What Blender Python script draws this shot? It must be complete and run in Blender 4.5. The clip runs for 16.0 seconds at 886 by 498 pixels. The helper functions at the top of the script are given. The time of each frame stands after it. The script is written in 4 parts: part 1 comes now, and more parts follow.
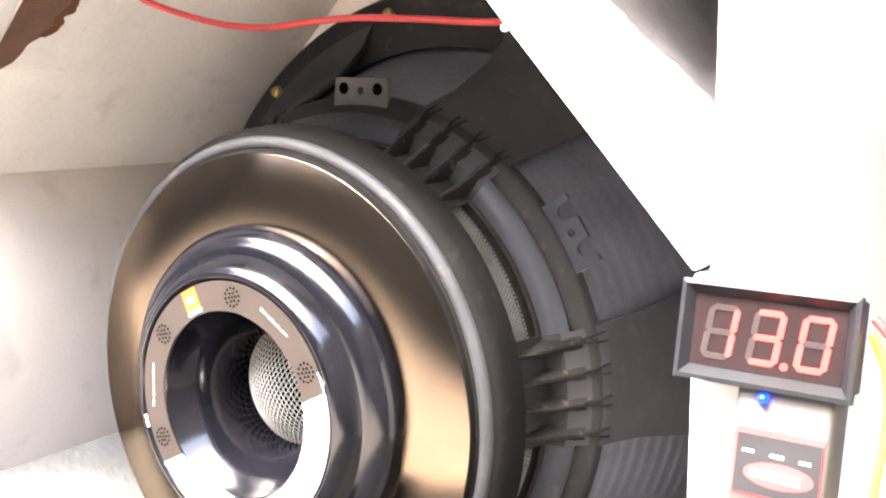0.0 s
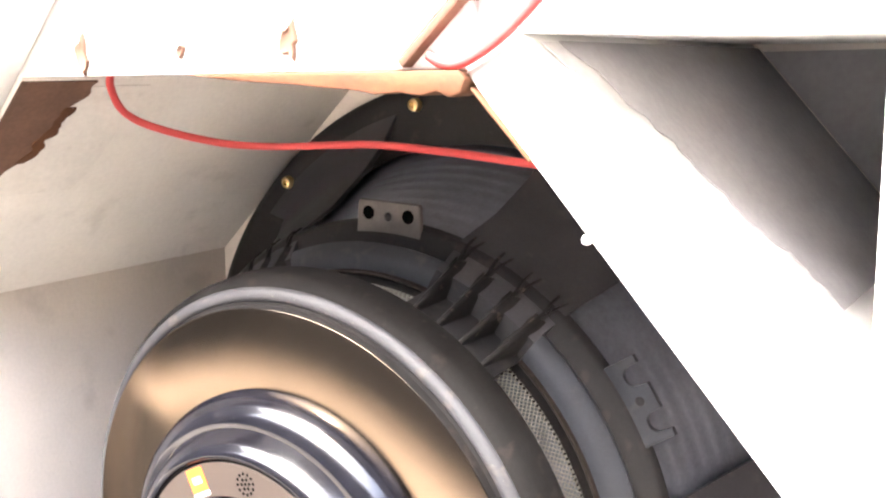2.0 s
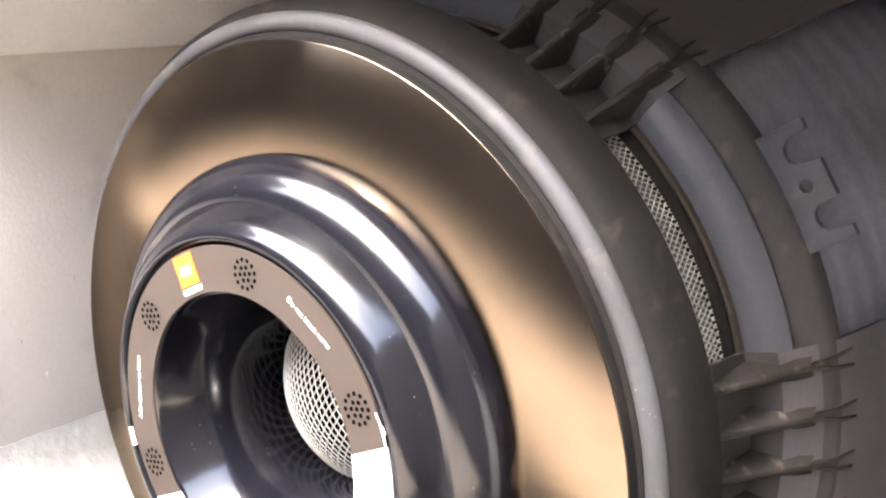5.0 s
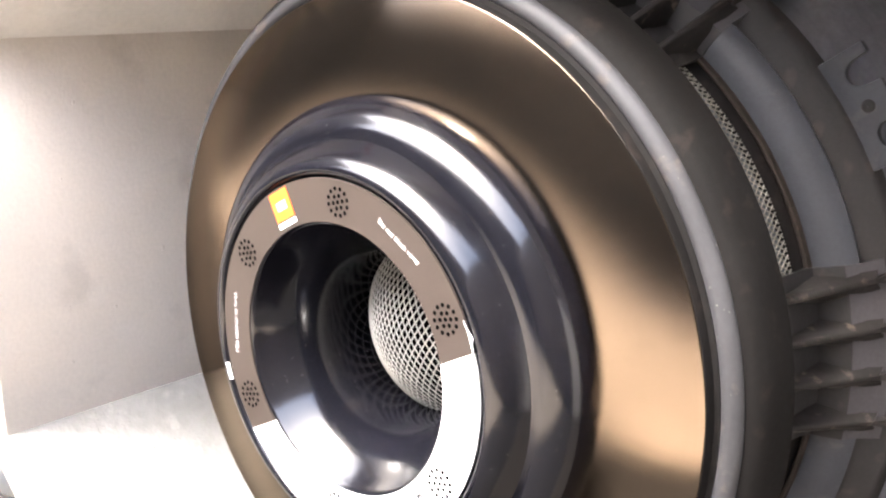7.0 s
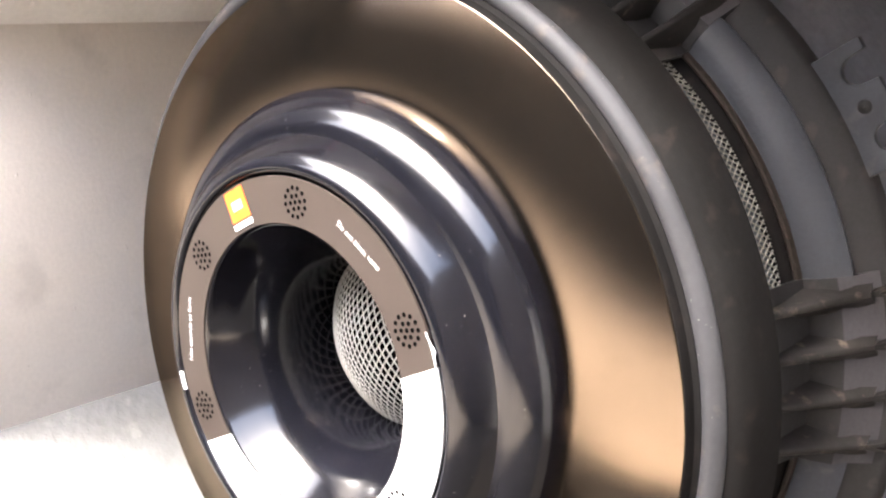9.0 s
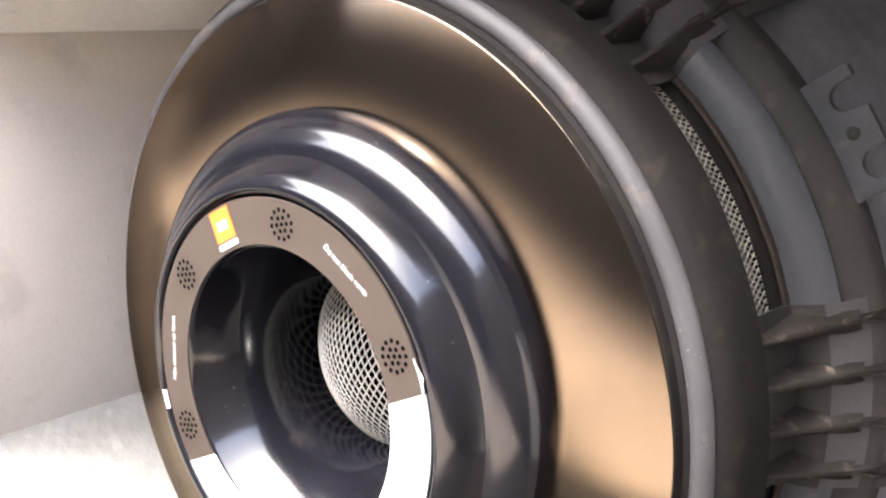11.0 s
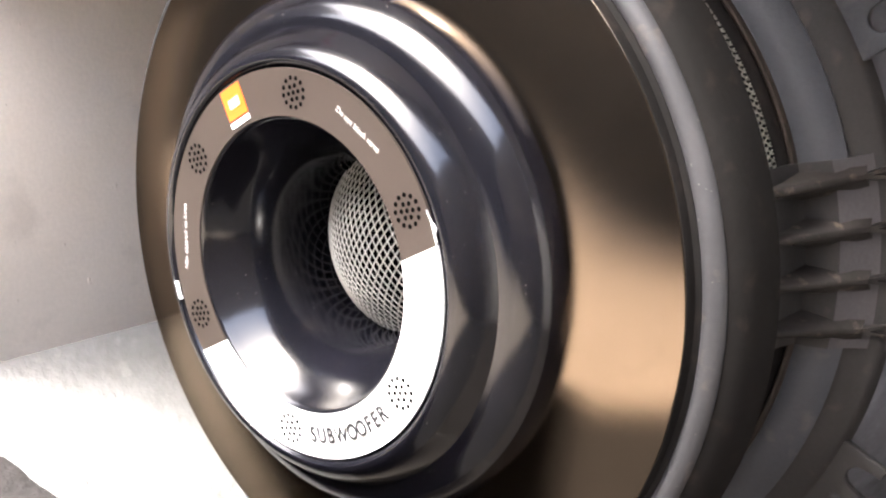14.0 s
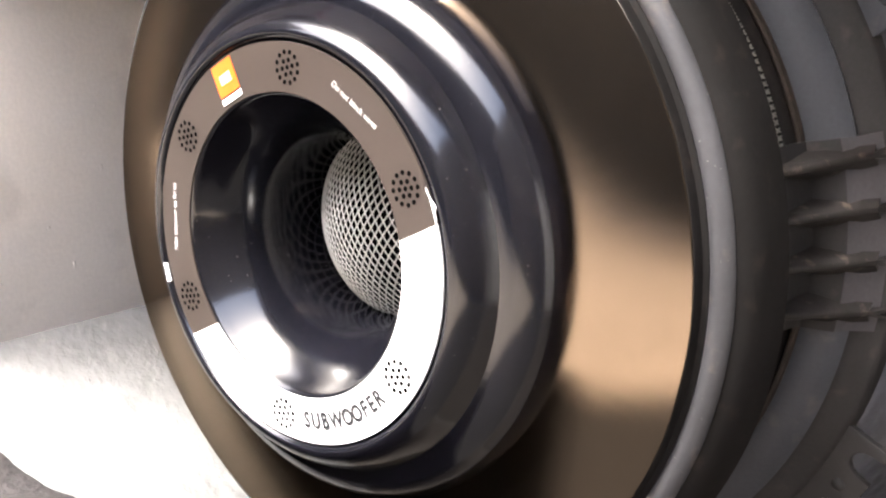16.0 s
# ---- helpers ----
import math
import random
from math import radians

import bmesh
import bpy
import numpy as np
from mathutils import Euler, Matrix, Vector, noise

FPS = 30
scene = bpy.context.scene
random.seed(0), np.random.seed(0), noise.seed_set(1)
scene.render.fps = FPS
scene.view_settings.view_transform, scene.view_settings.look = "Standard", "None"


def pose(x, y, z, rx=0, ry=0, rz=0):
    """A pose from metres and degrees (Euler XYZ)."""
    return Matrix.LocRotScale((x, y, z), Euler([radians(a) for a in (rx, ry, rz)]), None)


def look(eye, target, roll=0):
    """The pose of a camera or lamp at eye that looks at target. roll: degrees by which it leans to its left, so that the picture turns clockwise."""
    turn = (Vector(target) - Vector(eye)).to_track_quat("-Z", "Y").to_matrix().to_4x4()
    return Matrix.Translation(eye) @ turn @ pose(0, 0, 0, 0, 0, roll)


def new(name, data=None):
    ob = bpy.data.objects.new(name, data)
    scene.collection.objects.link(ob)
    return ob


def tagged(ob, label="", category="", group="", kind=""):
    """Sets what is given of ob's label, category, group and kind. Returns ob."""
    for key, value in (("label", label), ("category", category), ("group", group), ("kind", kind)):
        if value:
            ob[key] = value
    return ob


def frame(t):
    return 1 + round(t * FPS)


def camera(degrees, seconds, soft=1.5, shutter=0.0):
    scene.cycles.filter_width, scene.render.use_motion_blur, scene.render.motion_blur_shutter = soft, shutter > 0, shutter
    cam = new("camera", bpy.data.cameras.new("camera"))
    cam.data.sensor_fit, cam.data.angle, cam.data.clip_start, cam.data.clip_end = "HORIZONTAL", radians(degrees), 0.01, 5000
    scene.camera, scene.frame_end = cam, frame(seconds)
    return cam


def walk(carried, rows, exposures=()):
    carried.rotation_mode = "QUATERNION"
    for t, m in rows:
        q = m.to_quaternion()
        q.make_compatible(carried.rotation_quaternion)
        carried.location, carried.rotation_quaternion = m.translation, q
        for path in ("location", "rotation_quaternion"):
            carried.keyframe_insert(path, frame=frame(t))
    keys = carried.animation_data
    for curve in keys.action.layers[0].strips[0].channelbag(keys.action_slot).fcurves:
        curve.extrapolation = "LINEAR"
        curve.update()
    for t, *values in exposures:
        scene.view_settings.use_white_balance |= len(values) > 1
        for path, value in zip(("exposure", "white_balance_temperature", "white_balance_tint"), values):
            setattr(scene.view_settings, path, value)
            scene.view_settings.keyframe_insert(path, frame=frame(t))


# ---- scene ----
cam = camera(47.1, 16.0, soft=2.2)
PATH = [
    (0, (0.321, -0.313, 0.133), (-0.771, 1.338, -0.15), -0.3),
    (0.5, (0.309, -0.299, 0.14), (-0.802, 1.343, -0.126), -0.4),
    (1, (0.28, -0.263, 0.174), (-0.844, 1.368, -0.102), -0.9),
    (1.5, (0.267, -0.264, 0.219), (-0.824, 1.386, -0.071), -1.1),
    (2, (0.265, -0.258, 0.2), (-0.825, 1.384, -0.14), -0.9),
    (2.1, (0.261, -0.254, 0.193), (-0.816, 1.39, -0.176), -0.8),
    (2.5, (0.244, -0.197, 0.163), (-0.829, 1.448, -0.216), -0.2),
    (3, (0.241, -0.171, 0.145), (-0.912, 1.405, -0.29), 0.1),
    (3.5, (0.226, -0.17, 0.144), (-0.933, 1.391, -0.327), -0.1),
    (4, (0.219, -0.171, 0.145), (-0.966, 1.374, -0.313), 0.1),
    (4.5, (0.213, -0.17, 0.14), (-0.972, 1.371, -0.331), 0.3),
    (5, (0.212, -0.173, 0.129), (-0.999, 1.331, -0.392), 0.4),
    (5.2, (0.21, -0.176, 0.123), (-1.003, 1.319, -0.418), 0.5),
    (7.3, (0.223, -0.198, 0.102), (-1.088, 1.245, -0.344), -1.0),
    (7.5, (0.22, -0.193, 0.1), (-1.09, 1.253, -0.34), -0.5),
    (8, (0.216, -0.185, 0.102), (-1.094, 1.262, -0.334), -0.5),
    (8.5, (0.216, -0.18, 0.101), (-1.086, 1.271, -0.346), -0.5),
    (10.8, (0.206, -0.175, 0.103), (-1.063, 1.295, -0.376), 0.3),
    (11, (0.211, -0.176, 0.108), (-1.051, 1.303, -0.361), 0.2),
    (11.5, (0.223, -0.18, 0.109), (-1.027, 1.308, -0.363), 0.0),
    (12, (0.235, -0.186, 0.099), (-0.999, 1.309, -0.394), -0.5),
    (12.5, (0.231, -0.183, 0.088), (-1.018, 1.299, -0.404), -1.3),
    (13, (0.221, -0.192, 0.073), (-1.049, 1.272, -0.421), -1.2),
    (13.5, (0.219, -0.19, 0.073), (-1.048, 1.286, -0.391), -0.8),
    (14, (0.216, -0.187, 0.07), (-1.048, 1.297, -0.377), -0.4),
    (14.5, (0.215, -0.185, 0.069), (-1.048, 1.299, -0.383), -0.4),
    (15, (0.213, -0.183, 0.068), (-1.046, 1.3, -0.399), -0.4),
    (15.5, (0.212, -0.185, 0.066), (-1.037, 1.304, -0.406), -0.3),
    (16, (0.209, -0.184, 0.066), (-1.03, 1.314, -0.402), -0.1),
]
walk(cam, [(t, look(eye, target, roll)) for t, eye, target, roll in PATH],
     exposures=[(0, 4.46, 6350, 10), (1.5, 4.46, 6350, 10), (2.5, 4.66, 6350, 10), (3.5, 4.51, 6350, 10), (5, 4.26, 6350, 10), (8, 3.91, 6350, 10),
                (11, 3.91, 6350, 10), (12, 3.86, 6350, 10), (14, 3.66, 6350, 10), (16, 3.56, 6350, 10)])

# ---- light ----
SUN_EL, SUN_AZ = 60.0, 200.0          # degrees; azimuth from +Y towards +X
world = bpy.data.worlds.new("world")
scene.world = world
world.use_nodes = True
wn, wl = world.node_tree.nodes, world.node_tree.links
sky = wn.new("ShaderNodeTexSky")
sky.sky_type, sky.sun_disc = "NISHITA", False
sky.sun_elevation, sky.sun_rotation = radians(SUN_EL), radians(SUN_AZ)
sky.dust_density = 6.0
wn["Background"].inputs["Strength"].default_value = 0.15
wl.new(sky.outputs[0], wn["Background"].inputs["Color"])
sun = new("sun", bpy.data.lights.new("sun", "SUN"))
sun.data.energy, sun.data.angle, sun.data.color = 1.0, radians(10), (1.0, 0.99, 0.975)
_d = Vector((math.sin(radians(SUN_AZ)) * math.cos(radians(SUN_EL)), math.cos(radians(SUN_AZ)) * math.cos(radians(SUN_EL)), math.sin(radians(SUN_EL))))
sun.matrix_world = look(_d * 5, (0, 0, 0))

# ---- materials ----


def mat(name, color, rough=0.5, metal=0.0, vary=0.15, scale=60.0, bump=0.0, fine=400.0, spots=0.0, spot_color=(0.2, 0.16, 0.12),
        emit=0.0, coat=0.0, aniso=0.0, rough_vary=0.1, spec=0.5, specks=0.0, depth=0.0006):
    """A surface with colour variation at two scales, fine relief and stains of their own shape."""
    m = bpy.data.materials.new(name)
    m.use_nodes = True
    n, l = m.node_tree.nodes, m.node_tree.links
    b = n["Principled BSDF"]
    b.inputs["Metallic"].default_value = metal
    b.inputs["Coat Weight"].default_value = coat
    b.inputs["Coat Roughness"].default_value = 0.08
    b.inputs["Specular IOR Level"].default_value = spec
    co = n.new("ShaderNodeTexCoord")

    def tex(s, detail=4.0):
        t = n.new("ShaderNodeTexNoise")
        t.inputs["Scale"].default_value, t.inputs["Detail"].default_value = s, detail
        l.new(co.outputs["Object"], t.inputs["Vector"])
        return t.outputs["Fac"]

    def math_node(op, a, c):
        t = n.new("ShaderNodeMath")
        t.operation = op
        for i, v in enumerate((a, c)):
            if isinstance(v, (int, float)):
                t.inputs[i].default_value = v
            else:
                l.new(v, t.inputs[i])
        return t.outputs[0]

    big, small = tex(scale), tex(fine)
    mixed = math_node("ADD", math_node("MULTIPLY", big, 0.65), math_node("MULTIPLY", small, 0.35))
    ramp = n.new("ShaderNodeMapRange")
    ramp.inputs["From Min"].default_value, ramp.inputs["From Max"].default_value = 0.3, 0.7
    ramp.inputs["To Min"].default_value, ramp.inputs["To Max"].default_value = 1 - vary, 1 + vary
    l.new(mixed, ramp.inputs["Value"])
    hue = n.new("ShaderNodeVectorMath")
    hue.operation = "SCALE"
    hue.inputs[0].default_value = color[:3]
    l.new(ramp.outputs[0], hue.inputs["Scale"])
    out = hue.outputs[0]
    if spots:
        s = n.new("ShaderNodeMapRange")
        s.inputs["From Min"].default_value, s.inputs["From Max"].default_value = 0.60, 0.72
        s.inputs["To Max"].default_value = spots
        l.new(tex(scale * 2.3, 6.0), s.inputs["Value"])
        mx = n.new("ShaderNodeMix")
        mx.data_type = "RGBA"
        l.new(s.outputs[0], mx.inputs["Factor"])
        l.new(out, mx.inputs["A"])
        mx.inputs["B"].default_value = (*spot_color, 1)
        out = mx.outputs["Result"]
    if specks:
        s = n.new("ShaderNodeMapRange")
        s.inputs["From Min"].default_value, s.inputs["From Max"].default_value = 0.735, 0.77
        s.inputs["To Max"].default_value = specks
        l.new(tex(1100.0, 2.0), s.inputs["Value"])
        mx = n.new("ShaderNodeMix")
        mx.data_type = "RGBA"
        l.new(s.outputs[0], mx.inputs["Factor"])
        l.new(out, mx.inputs["A"])
        mx.inputs["B"].default_value = (0.42, 0.38, 0.33, 1)
        out = mx.outputs["Result"]
    l.new(out, b.inputs["Base Color"])
    rr = n.new("ShaderNodeMapRange")
    rr.inputs["To Min"].default_value, rr.inputs["To Max"].default_value = max(0.02, rough - rough_vary), min(1, rough + rough_vary)
    l.new(big, rr.inputs["Value"])
    l.new(rr.outputs[0], b.inputs["Roughness"])
    if bump:
        bp = n.new("ShaderNodeBump")
        bp.inputs["Strength"].default_value, bp.inputs["Distance"].default_value = bump, depth
        l.new(mixed, bp.inputs["Height"])
        l.new(bp.outputs[0], b.inputs["Normal"])
    if emit:
        b.inputs["Emission Color"].default_value = (*color, 1)
        b.inputs["Emission Strength"].default_value = emit
    if aniso:
        gl = n.new("ShaderNodeBsdfAnisotropic")
        gl.distribution = "BECKMANN"
        gl.inputs["Roughness"].default_value, gl.inputs["Anisotropy"].default_value = rough, aniso
        tg = n.new("ShaderNodeTangent")
        tg.direction_type, tg.axis = "RADIAL", "Y"
        l.new(tg.outputs[0], gl.inputs["Tangent"])
        l.new(out, gl.inputs["Color"])
        b.inputs["Metallic"].default_value = 0.0
        b.inputs["Specular IOR Level"].default_value = 0.1
        mix = n.new("ShaderNodeMixShader")
        mix.inputs["Fac"].default_value = 0.995
        l.new(b.outputs[0], mix.inputs[1])
        l.new(gl.outputs[0], mix.inputs[2])
        l.new(mix.outputs[0], n["Material Output"].inputs["Surface"])
    return m


GREY_PAINT = mat("grey_paint", (0.72, 0.665, 0.60), 0.6, depth=0.0015, vary=0.1, scale=14, bump=0.25, fine=500, spots=0.25, spot_color=(0.30, 0.27, 0.24))
SLANT_PAINT = mat("pale_grey_paint", (0.83, 0.80, 0.75), 0.6, vary=0.1, scale=16, bump=0.3, fine=420, spots=0.25, spot_color=(0.36, 0.32, 0.28))
TAPE = mat("greyed_paper_layer", (0.81, 0.78, 0.73), 0.7, vary=0.12, scale=30, bump=0.4, fine=380, spots=0.3, spot_color=(0.45, 0.41, 0.36))
WHITE_PAINT = mat("white_paint", (0.80, 0.79, 0.77), 0.5, vary=0.06, scale=18, bump=0.35, fine=300, spots=0.2, spot_color=(0.62, 0.58, 0.53))
RAW_WOOD = mat("raw_fibreboard", (0.105, 0.040, 0.015), 0.8, vary=0.3, scale=70, bump=0.8, fine=600)
BROWN_WOOD = mat("brown_plywood", (0.13, 0.070, 0.045), 0.8, vary=0.3, scale=60, bump=0.6, fine=500)
OLD_WOOD = mat("weathered_wood", (0.030, 0.028, 0.028), 0.9, depth=0.003, spec=0.05, vary=0.4, scale=40, bump=1.0, fine=300)
GLOSS_BLACK = mat("gloss_black_plastic", (0.004, 0.004, 0.006), 0.15, vary=0.3, scale=40, rough_vary=0.04, spec=0.6, bump=0.03, fine=700, spots=0.10, spot_color=(0.07, 0.06, 0.055), specks=0.28)
SPUN_METAL = mat("dark_spun_metal", (0.165, 0.129, 0.096), 0.195, metal=1.0, vary=0.06, scale=50, fine=1500, aniso=0.60, rough_vary=0.03, specks=0.15, spots=0.15, spot_color=(0.10, 0.08, 0.06))
RUBBER = mat("worn_grey_metal_edge", (0.032, 0.032, 0.035), 0.6, metal=0.1, spec=0.3, vary=0.2, scale=60, bump=0.25, fine=500, spots=0.35, spot_color=(0.12, 0.095, 0.078), specks=0.4)
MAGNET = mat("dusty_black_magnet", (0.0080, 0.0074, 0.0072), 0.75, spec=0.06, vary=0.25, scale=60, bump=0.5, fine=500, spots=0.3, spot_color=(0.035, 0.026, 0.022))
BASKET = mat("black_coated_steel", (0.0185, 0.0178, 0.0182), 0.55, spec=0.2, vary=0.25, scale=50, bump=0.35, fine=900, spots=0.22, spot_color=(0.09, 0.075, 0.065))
SATIN = mat("satin_grey_coating", (0.031, 0.034, 0.041), 0.5, spec=0.3, vary=0.2, scale=50, bump=0.5, fine=900, spots=0.25, spot_color=(0.12, 0.10, 0.09))
BRACKET = mat("dusty_brown_grey_steel", (0.085, 0.077, 0.073), 0.6, vary=0.25, scale=90, bump=0.3, fine=600, spots=0.4, spot_color=(0.15, 0.13, 0.115))
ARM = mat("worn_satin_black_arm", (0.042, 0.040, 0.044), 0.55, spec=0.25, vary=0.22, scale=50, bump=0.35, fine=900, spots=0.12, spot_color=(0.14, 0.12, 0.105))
CONE = mat("black_paper_cone", (0.115, 0.121, 0.145), 0.5, vary=0.3, scale=40, bump=0.3, fine=500)
DUSTY = mat("dusty_black_fin", (0.015, 0.0135, 0.013), 0.55, spec=0.18, vary=0.35, scale=90, bump=0.4, fine=500, spots=0.45, spot_color=(0.16, 0.125, 0.10))
RUST = mat("rusty_brown_steel", (0.026, 0.021, 0.018), 0.8, spec=0.1, vary=0.4, scale=120, bump=0.5, fine=700, spots=0.3, spot_color=(0.07, 0.05, 0.04))
# two tones of painted shade for the pocket under the rail
SHADE_EDGE = mat("painted_shade_edge", (0.58, 0.565, 0.555), 0.7, spec=0.2, vary=0.15, scale=40, bump=0.3, fine=350)
PAINTED_SHADE = mat("painted_shade_grey", (0.36, 0.35, 0.355), 0.75, spec=0.2, vary=0.15, scale=30, bump=0.3, fine=350)
LABEL_BROWN = mat("dark_brown_print", (0.036, 0.028, 0.0235), 0.4, spec=0.35, vary=0.06, scale=60)
LABEL_WHITE = mat("white_print", (0.86, 0.86, 0.86), 0.35, vary=0.03, scale=60)
LABEL_ORANGE = mat("orange_print", (0.72, 0.125, 0.012), 0.35, vary=0.04, scale=60)
INK = mat("black_ink", (0.02, 0.02, 0.022), 0.4, vary=0.1)
# painted shade: near-black discs stand in for the dark inside holes
HOLE = mat("painted_hole_shade", (0.003, 0.003, 0.003), 1.0, spec=0.0, vary=0.1)
MESH_METAL = mat("pale_steel_mesh", (0.37, 0.37, 0.35), 0.5, metal=0.2, vary=0.15, scale=120)
OLD_MESH = mat("dull_steel_mesh", (0.19, 0.185, 0.165), 0.55, metal=0.3, vary=0.25, scale=120)
BRASS = mat("yellow_zinc_screw", (0.62, 0.47, 0.22), 0.32, metal=1.0, vary=0.2, scale=300)
RED_WIRE = mat("red_cable_sheath", (0.50, 0.050, 0.048), 0.5, vary=0.15, scale=80)
DARK_RED = mat("dark_red_cable_sheath", (0.20, 0.02, 0.025), 0.42, vary=0.15, scale=80)
PINK_WIRE = mat("clear_pink_cable_sheath", (0.70, 0.45, 0.45), 0.35, vary=0.15, scale=80)
YELLOW_WIRE = mat("yellow_cable_sheath", (0.85, 0.62, 0.04), 0.42, vary=0.12, scale=80)
BLACK_PLASTIC = mat("black_plastic", (0.015, 0.0155, 0.018), 0.45, spec=0.3, vary=0.15, scale=120, bump=0.15, fine=900)
SMOKED = mat("smoked_display_window", (0.017, 0.010, 0.010), 0.2, vary=0.05)
SEG_OFF = mat("pale_dead_segment", (0.027, 0.018, 0.018), 0.4, vary=0.05)
SEG_ON = mat("lit_red_segment", (0.50, 0.03, 0.025), 0.4, vary=0.02, emit=0.3)
LED_BLUE = mat("lit_blue_led", (0.002, 0.014, 1.0), 0.3, vary=0.02, emit=0.9)
GREY_CASE = mat("grey_plastic_case", (0.075, 0.069, 0.063), 0.45, vary=0.1, scale=100)
RED_PRINT = mat("red_print", (0.70, 0.05, 0.05), 0.4, vary=0.05)
RED_PAINT = mat("red_painted_steel", (0.72, 0.06, 0.03), 0.35, vary=0.1, scale=50)
GREY_METAL = mat("grey_cast_metal", (0.16, 0.17, 0.19), 0.45, metal=0.6, vary=0.2, scale=70, bump=0.3)
EARTH = mat("dry_earth", (0.40, 0.34, 0.275), 0.95, vary=0.25, scale=1.2, bump=0.5, fine=25, spots=0.4, spot_color=(0.30, 0.24, 0.15))
DARK_WALL = mat("bounce_damping_dark", (0.058, 0.051, 0.045), 0.85, spec=0.1, vary=0.35, scale=3, bump=0.4, fine=60)
UNSEEN_WALL = mat("unseen_wall_dark", (0.12, 0.108, 0.095), 0.9, spec=0.1, vary=0.3, scale=2, bump=0.4, fine=40)
LOWER_PAINT = mat("dusty_white_paint", (0.235, 0.235, 0.23), 0.6, vary=0.16, scale=45, bump=1.0, depth=0.003, fine=190, spots=0.25, spot_color=(0.50, 0.48, 0.45))
UNSEEN_STRIP = mat("unseen_strip_dark", (0.042, 0.040, 0.038), 0.95, spec=0.05, vary=0.25, scale=4, bump=0.5, fine=150)
UNSEEN_CANOPY = mat("unseen_canopy_dark", (0.10, 0.095, 0.09), 0.7, vary=0.15, scale=3, bump=0.2, fine=60)
NET = mat("green_net", (0.30, 0.48, 0.38), 0.7, vary=0.2, scale=80)

# ---- shape helpers ----


def bm_to(name, bm, material, parent=None, label="", smooth=40.0):
    me = bpy.data.meshes.new(name)
    bm.normal_update()
    if smooth:
        for f in bm.faces:
            f.smooth = True
        for e in bm.edges:
            e.smooth = len(e.link_faces) == 2 and e.calc_face_angle(3.14) < radians(smooth)
    bm.to_mesh(me)
    bm.free()
    me.materials.append(material)
    ob = new(name, me)
    if parent is not None:
        ob.parent = parent
    if label:
        ob["label"] = label
    return ob


def part(name, bm, material, parent, label="", smooth=40.0):
    return bm_to(name, bm, material, parent, label, smooth)


def thing(name, label, category, group="", at=(0, 0, 0)):
    ob = new(name)
    ob.empty_display_size = 0.02
    ob.location = at
    return tagged(ob, label, category, group)


def revolve(profile, steps=128, a0=0.0, a1=360.0, closed=False):
    """A bmesh turned about the Y axis from (radius, y) pairs; closed joins the last pair to the first."""
    bm = bmesh.new()
    full = abs(a1 - a0) > 359.9
    k = steps if full else steps + 1
    rings = []
    for i in range(k):
        a = radians(a0 + (a1 - a0) * i / steps)
        rings.append([bm.verts.new((r * math.cos(a), y, r * math.sin(a))) for r, y in profile])
    m = len(profile)
    for i in range(steps):
        A, B = rings[i], rings[(i + 1) % k]
        for j in range(m if closed else m - 1):
            bm.faces.new((A[j], A[(j + 1) % m], B[(j + 1) % m], B[j]))
    if closed and not full:
        bm.faces.new(rings[0])
        bm.faces.new(rings[-1][::-1])
    bmesh.ops.recalc_face_normals(bm, faces=bm.faces)
    return bm


def prism(outline, depth, m=None, bevel=0.0, seg=2):
    """A plate from an outline in its own x, z plane, from y 0 to depth, edges rounded, moved by m."""
    bm = bmesh.new()
    a = [bm.verts.new((x, 0, z)) for x, z in outline]
    b = [bm.verts.new((x, depth, z)) for x, z in outline]
    k = len(outline)
    bm.faces.new(a)
    bm.faces.new(b[::-1])
    for i in range(k):
        bm.faces.new((a[i], b[i], b[(i + 1) % k], a[(i + 1) % k]))
    bmesh.ops.recalc_face_normals(bm, faces=bm.faces)
    if bevel:
        bmesh.ops.bevel(bm, geom=bm.edges[:], offset=bevel, segments=seg, affect="EDGES", profile=0.5, clamp_overlap=True)
    if m is not None:
        bm.transform(m)
    return bm


def box(size, m=None, bevel=0.0, seg=2):
    x, y, z = (s / 2 for s in size)
    return prism([(-x, -z), (x, -z), (x, z), (-x, z)], 2 * y, (m or Matrix()) @ pose(0, -y, 0), bevel, seg)


def tube(points, radius, name, material, parent=None, label="", sides=12, sub=8):
    """A cable through the points, smoothed, as a mesh."""
    pts = [Vector(p) for p in points]
    line = []
    for i in range(len(pts) - 1):
        p0, p1, p2, p3 = pts[max(i - 1, 0)], pts[i], pts[i + 1], pts[min(i + 2, len(pts) - 1)]
        for s in range(sub):
            t = s / sub
            line.append(0.5 * ((2 * p1) + (p2 - p0) * t + (2 * p0 - 5 * p1 + 4 * p2 - p3) * t * t + (3 * p1 - p0 - 3 * p2 + p3) * t ** 3))
    line.append(pts[-1])
    bm = bmesh.new()
    rings = []
    up = Vector((0.13, 0.31, 0.94))
    for i, p in enumerate(line):
        d = (line[min(i + 1, len(line) - 1)] - line[max(i - 1, 0)]).normalized()
        u = d.cross(up).normalized()
        v = d.cross(u)
        rings.append([bm.verts.new(p + radius * (math.cos(a) * u + math.sin(a) * v)) for a in [2 * math.pi * k / sides for k in range(sides)]])
    for A, B in zip(rings, rings[1:]):
        for k in range(sides):
            bm.faces.new((A[k], A[(k + 1) % sides], B[(k + 1) % sides], B[k]))
    bm.faces.new(rings[0])
    bm.faces.new(rings[-1])
    bmesh.ops.recalc_face_normals(bm, faces=bm.faces)
    return bm_to(name, bm, material, parent, label, 60)


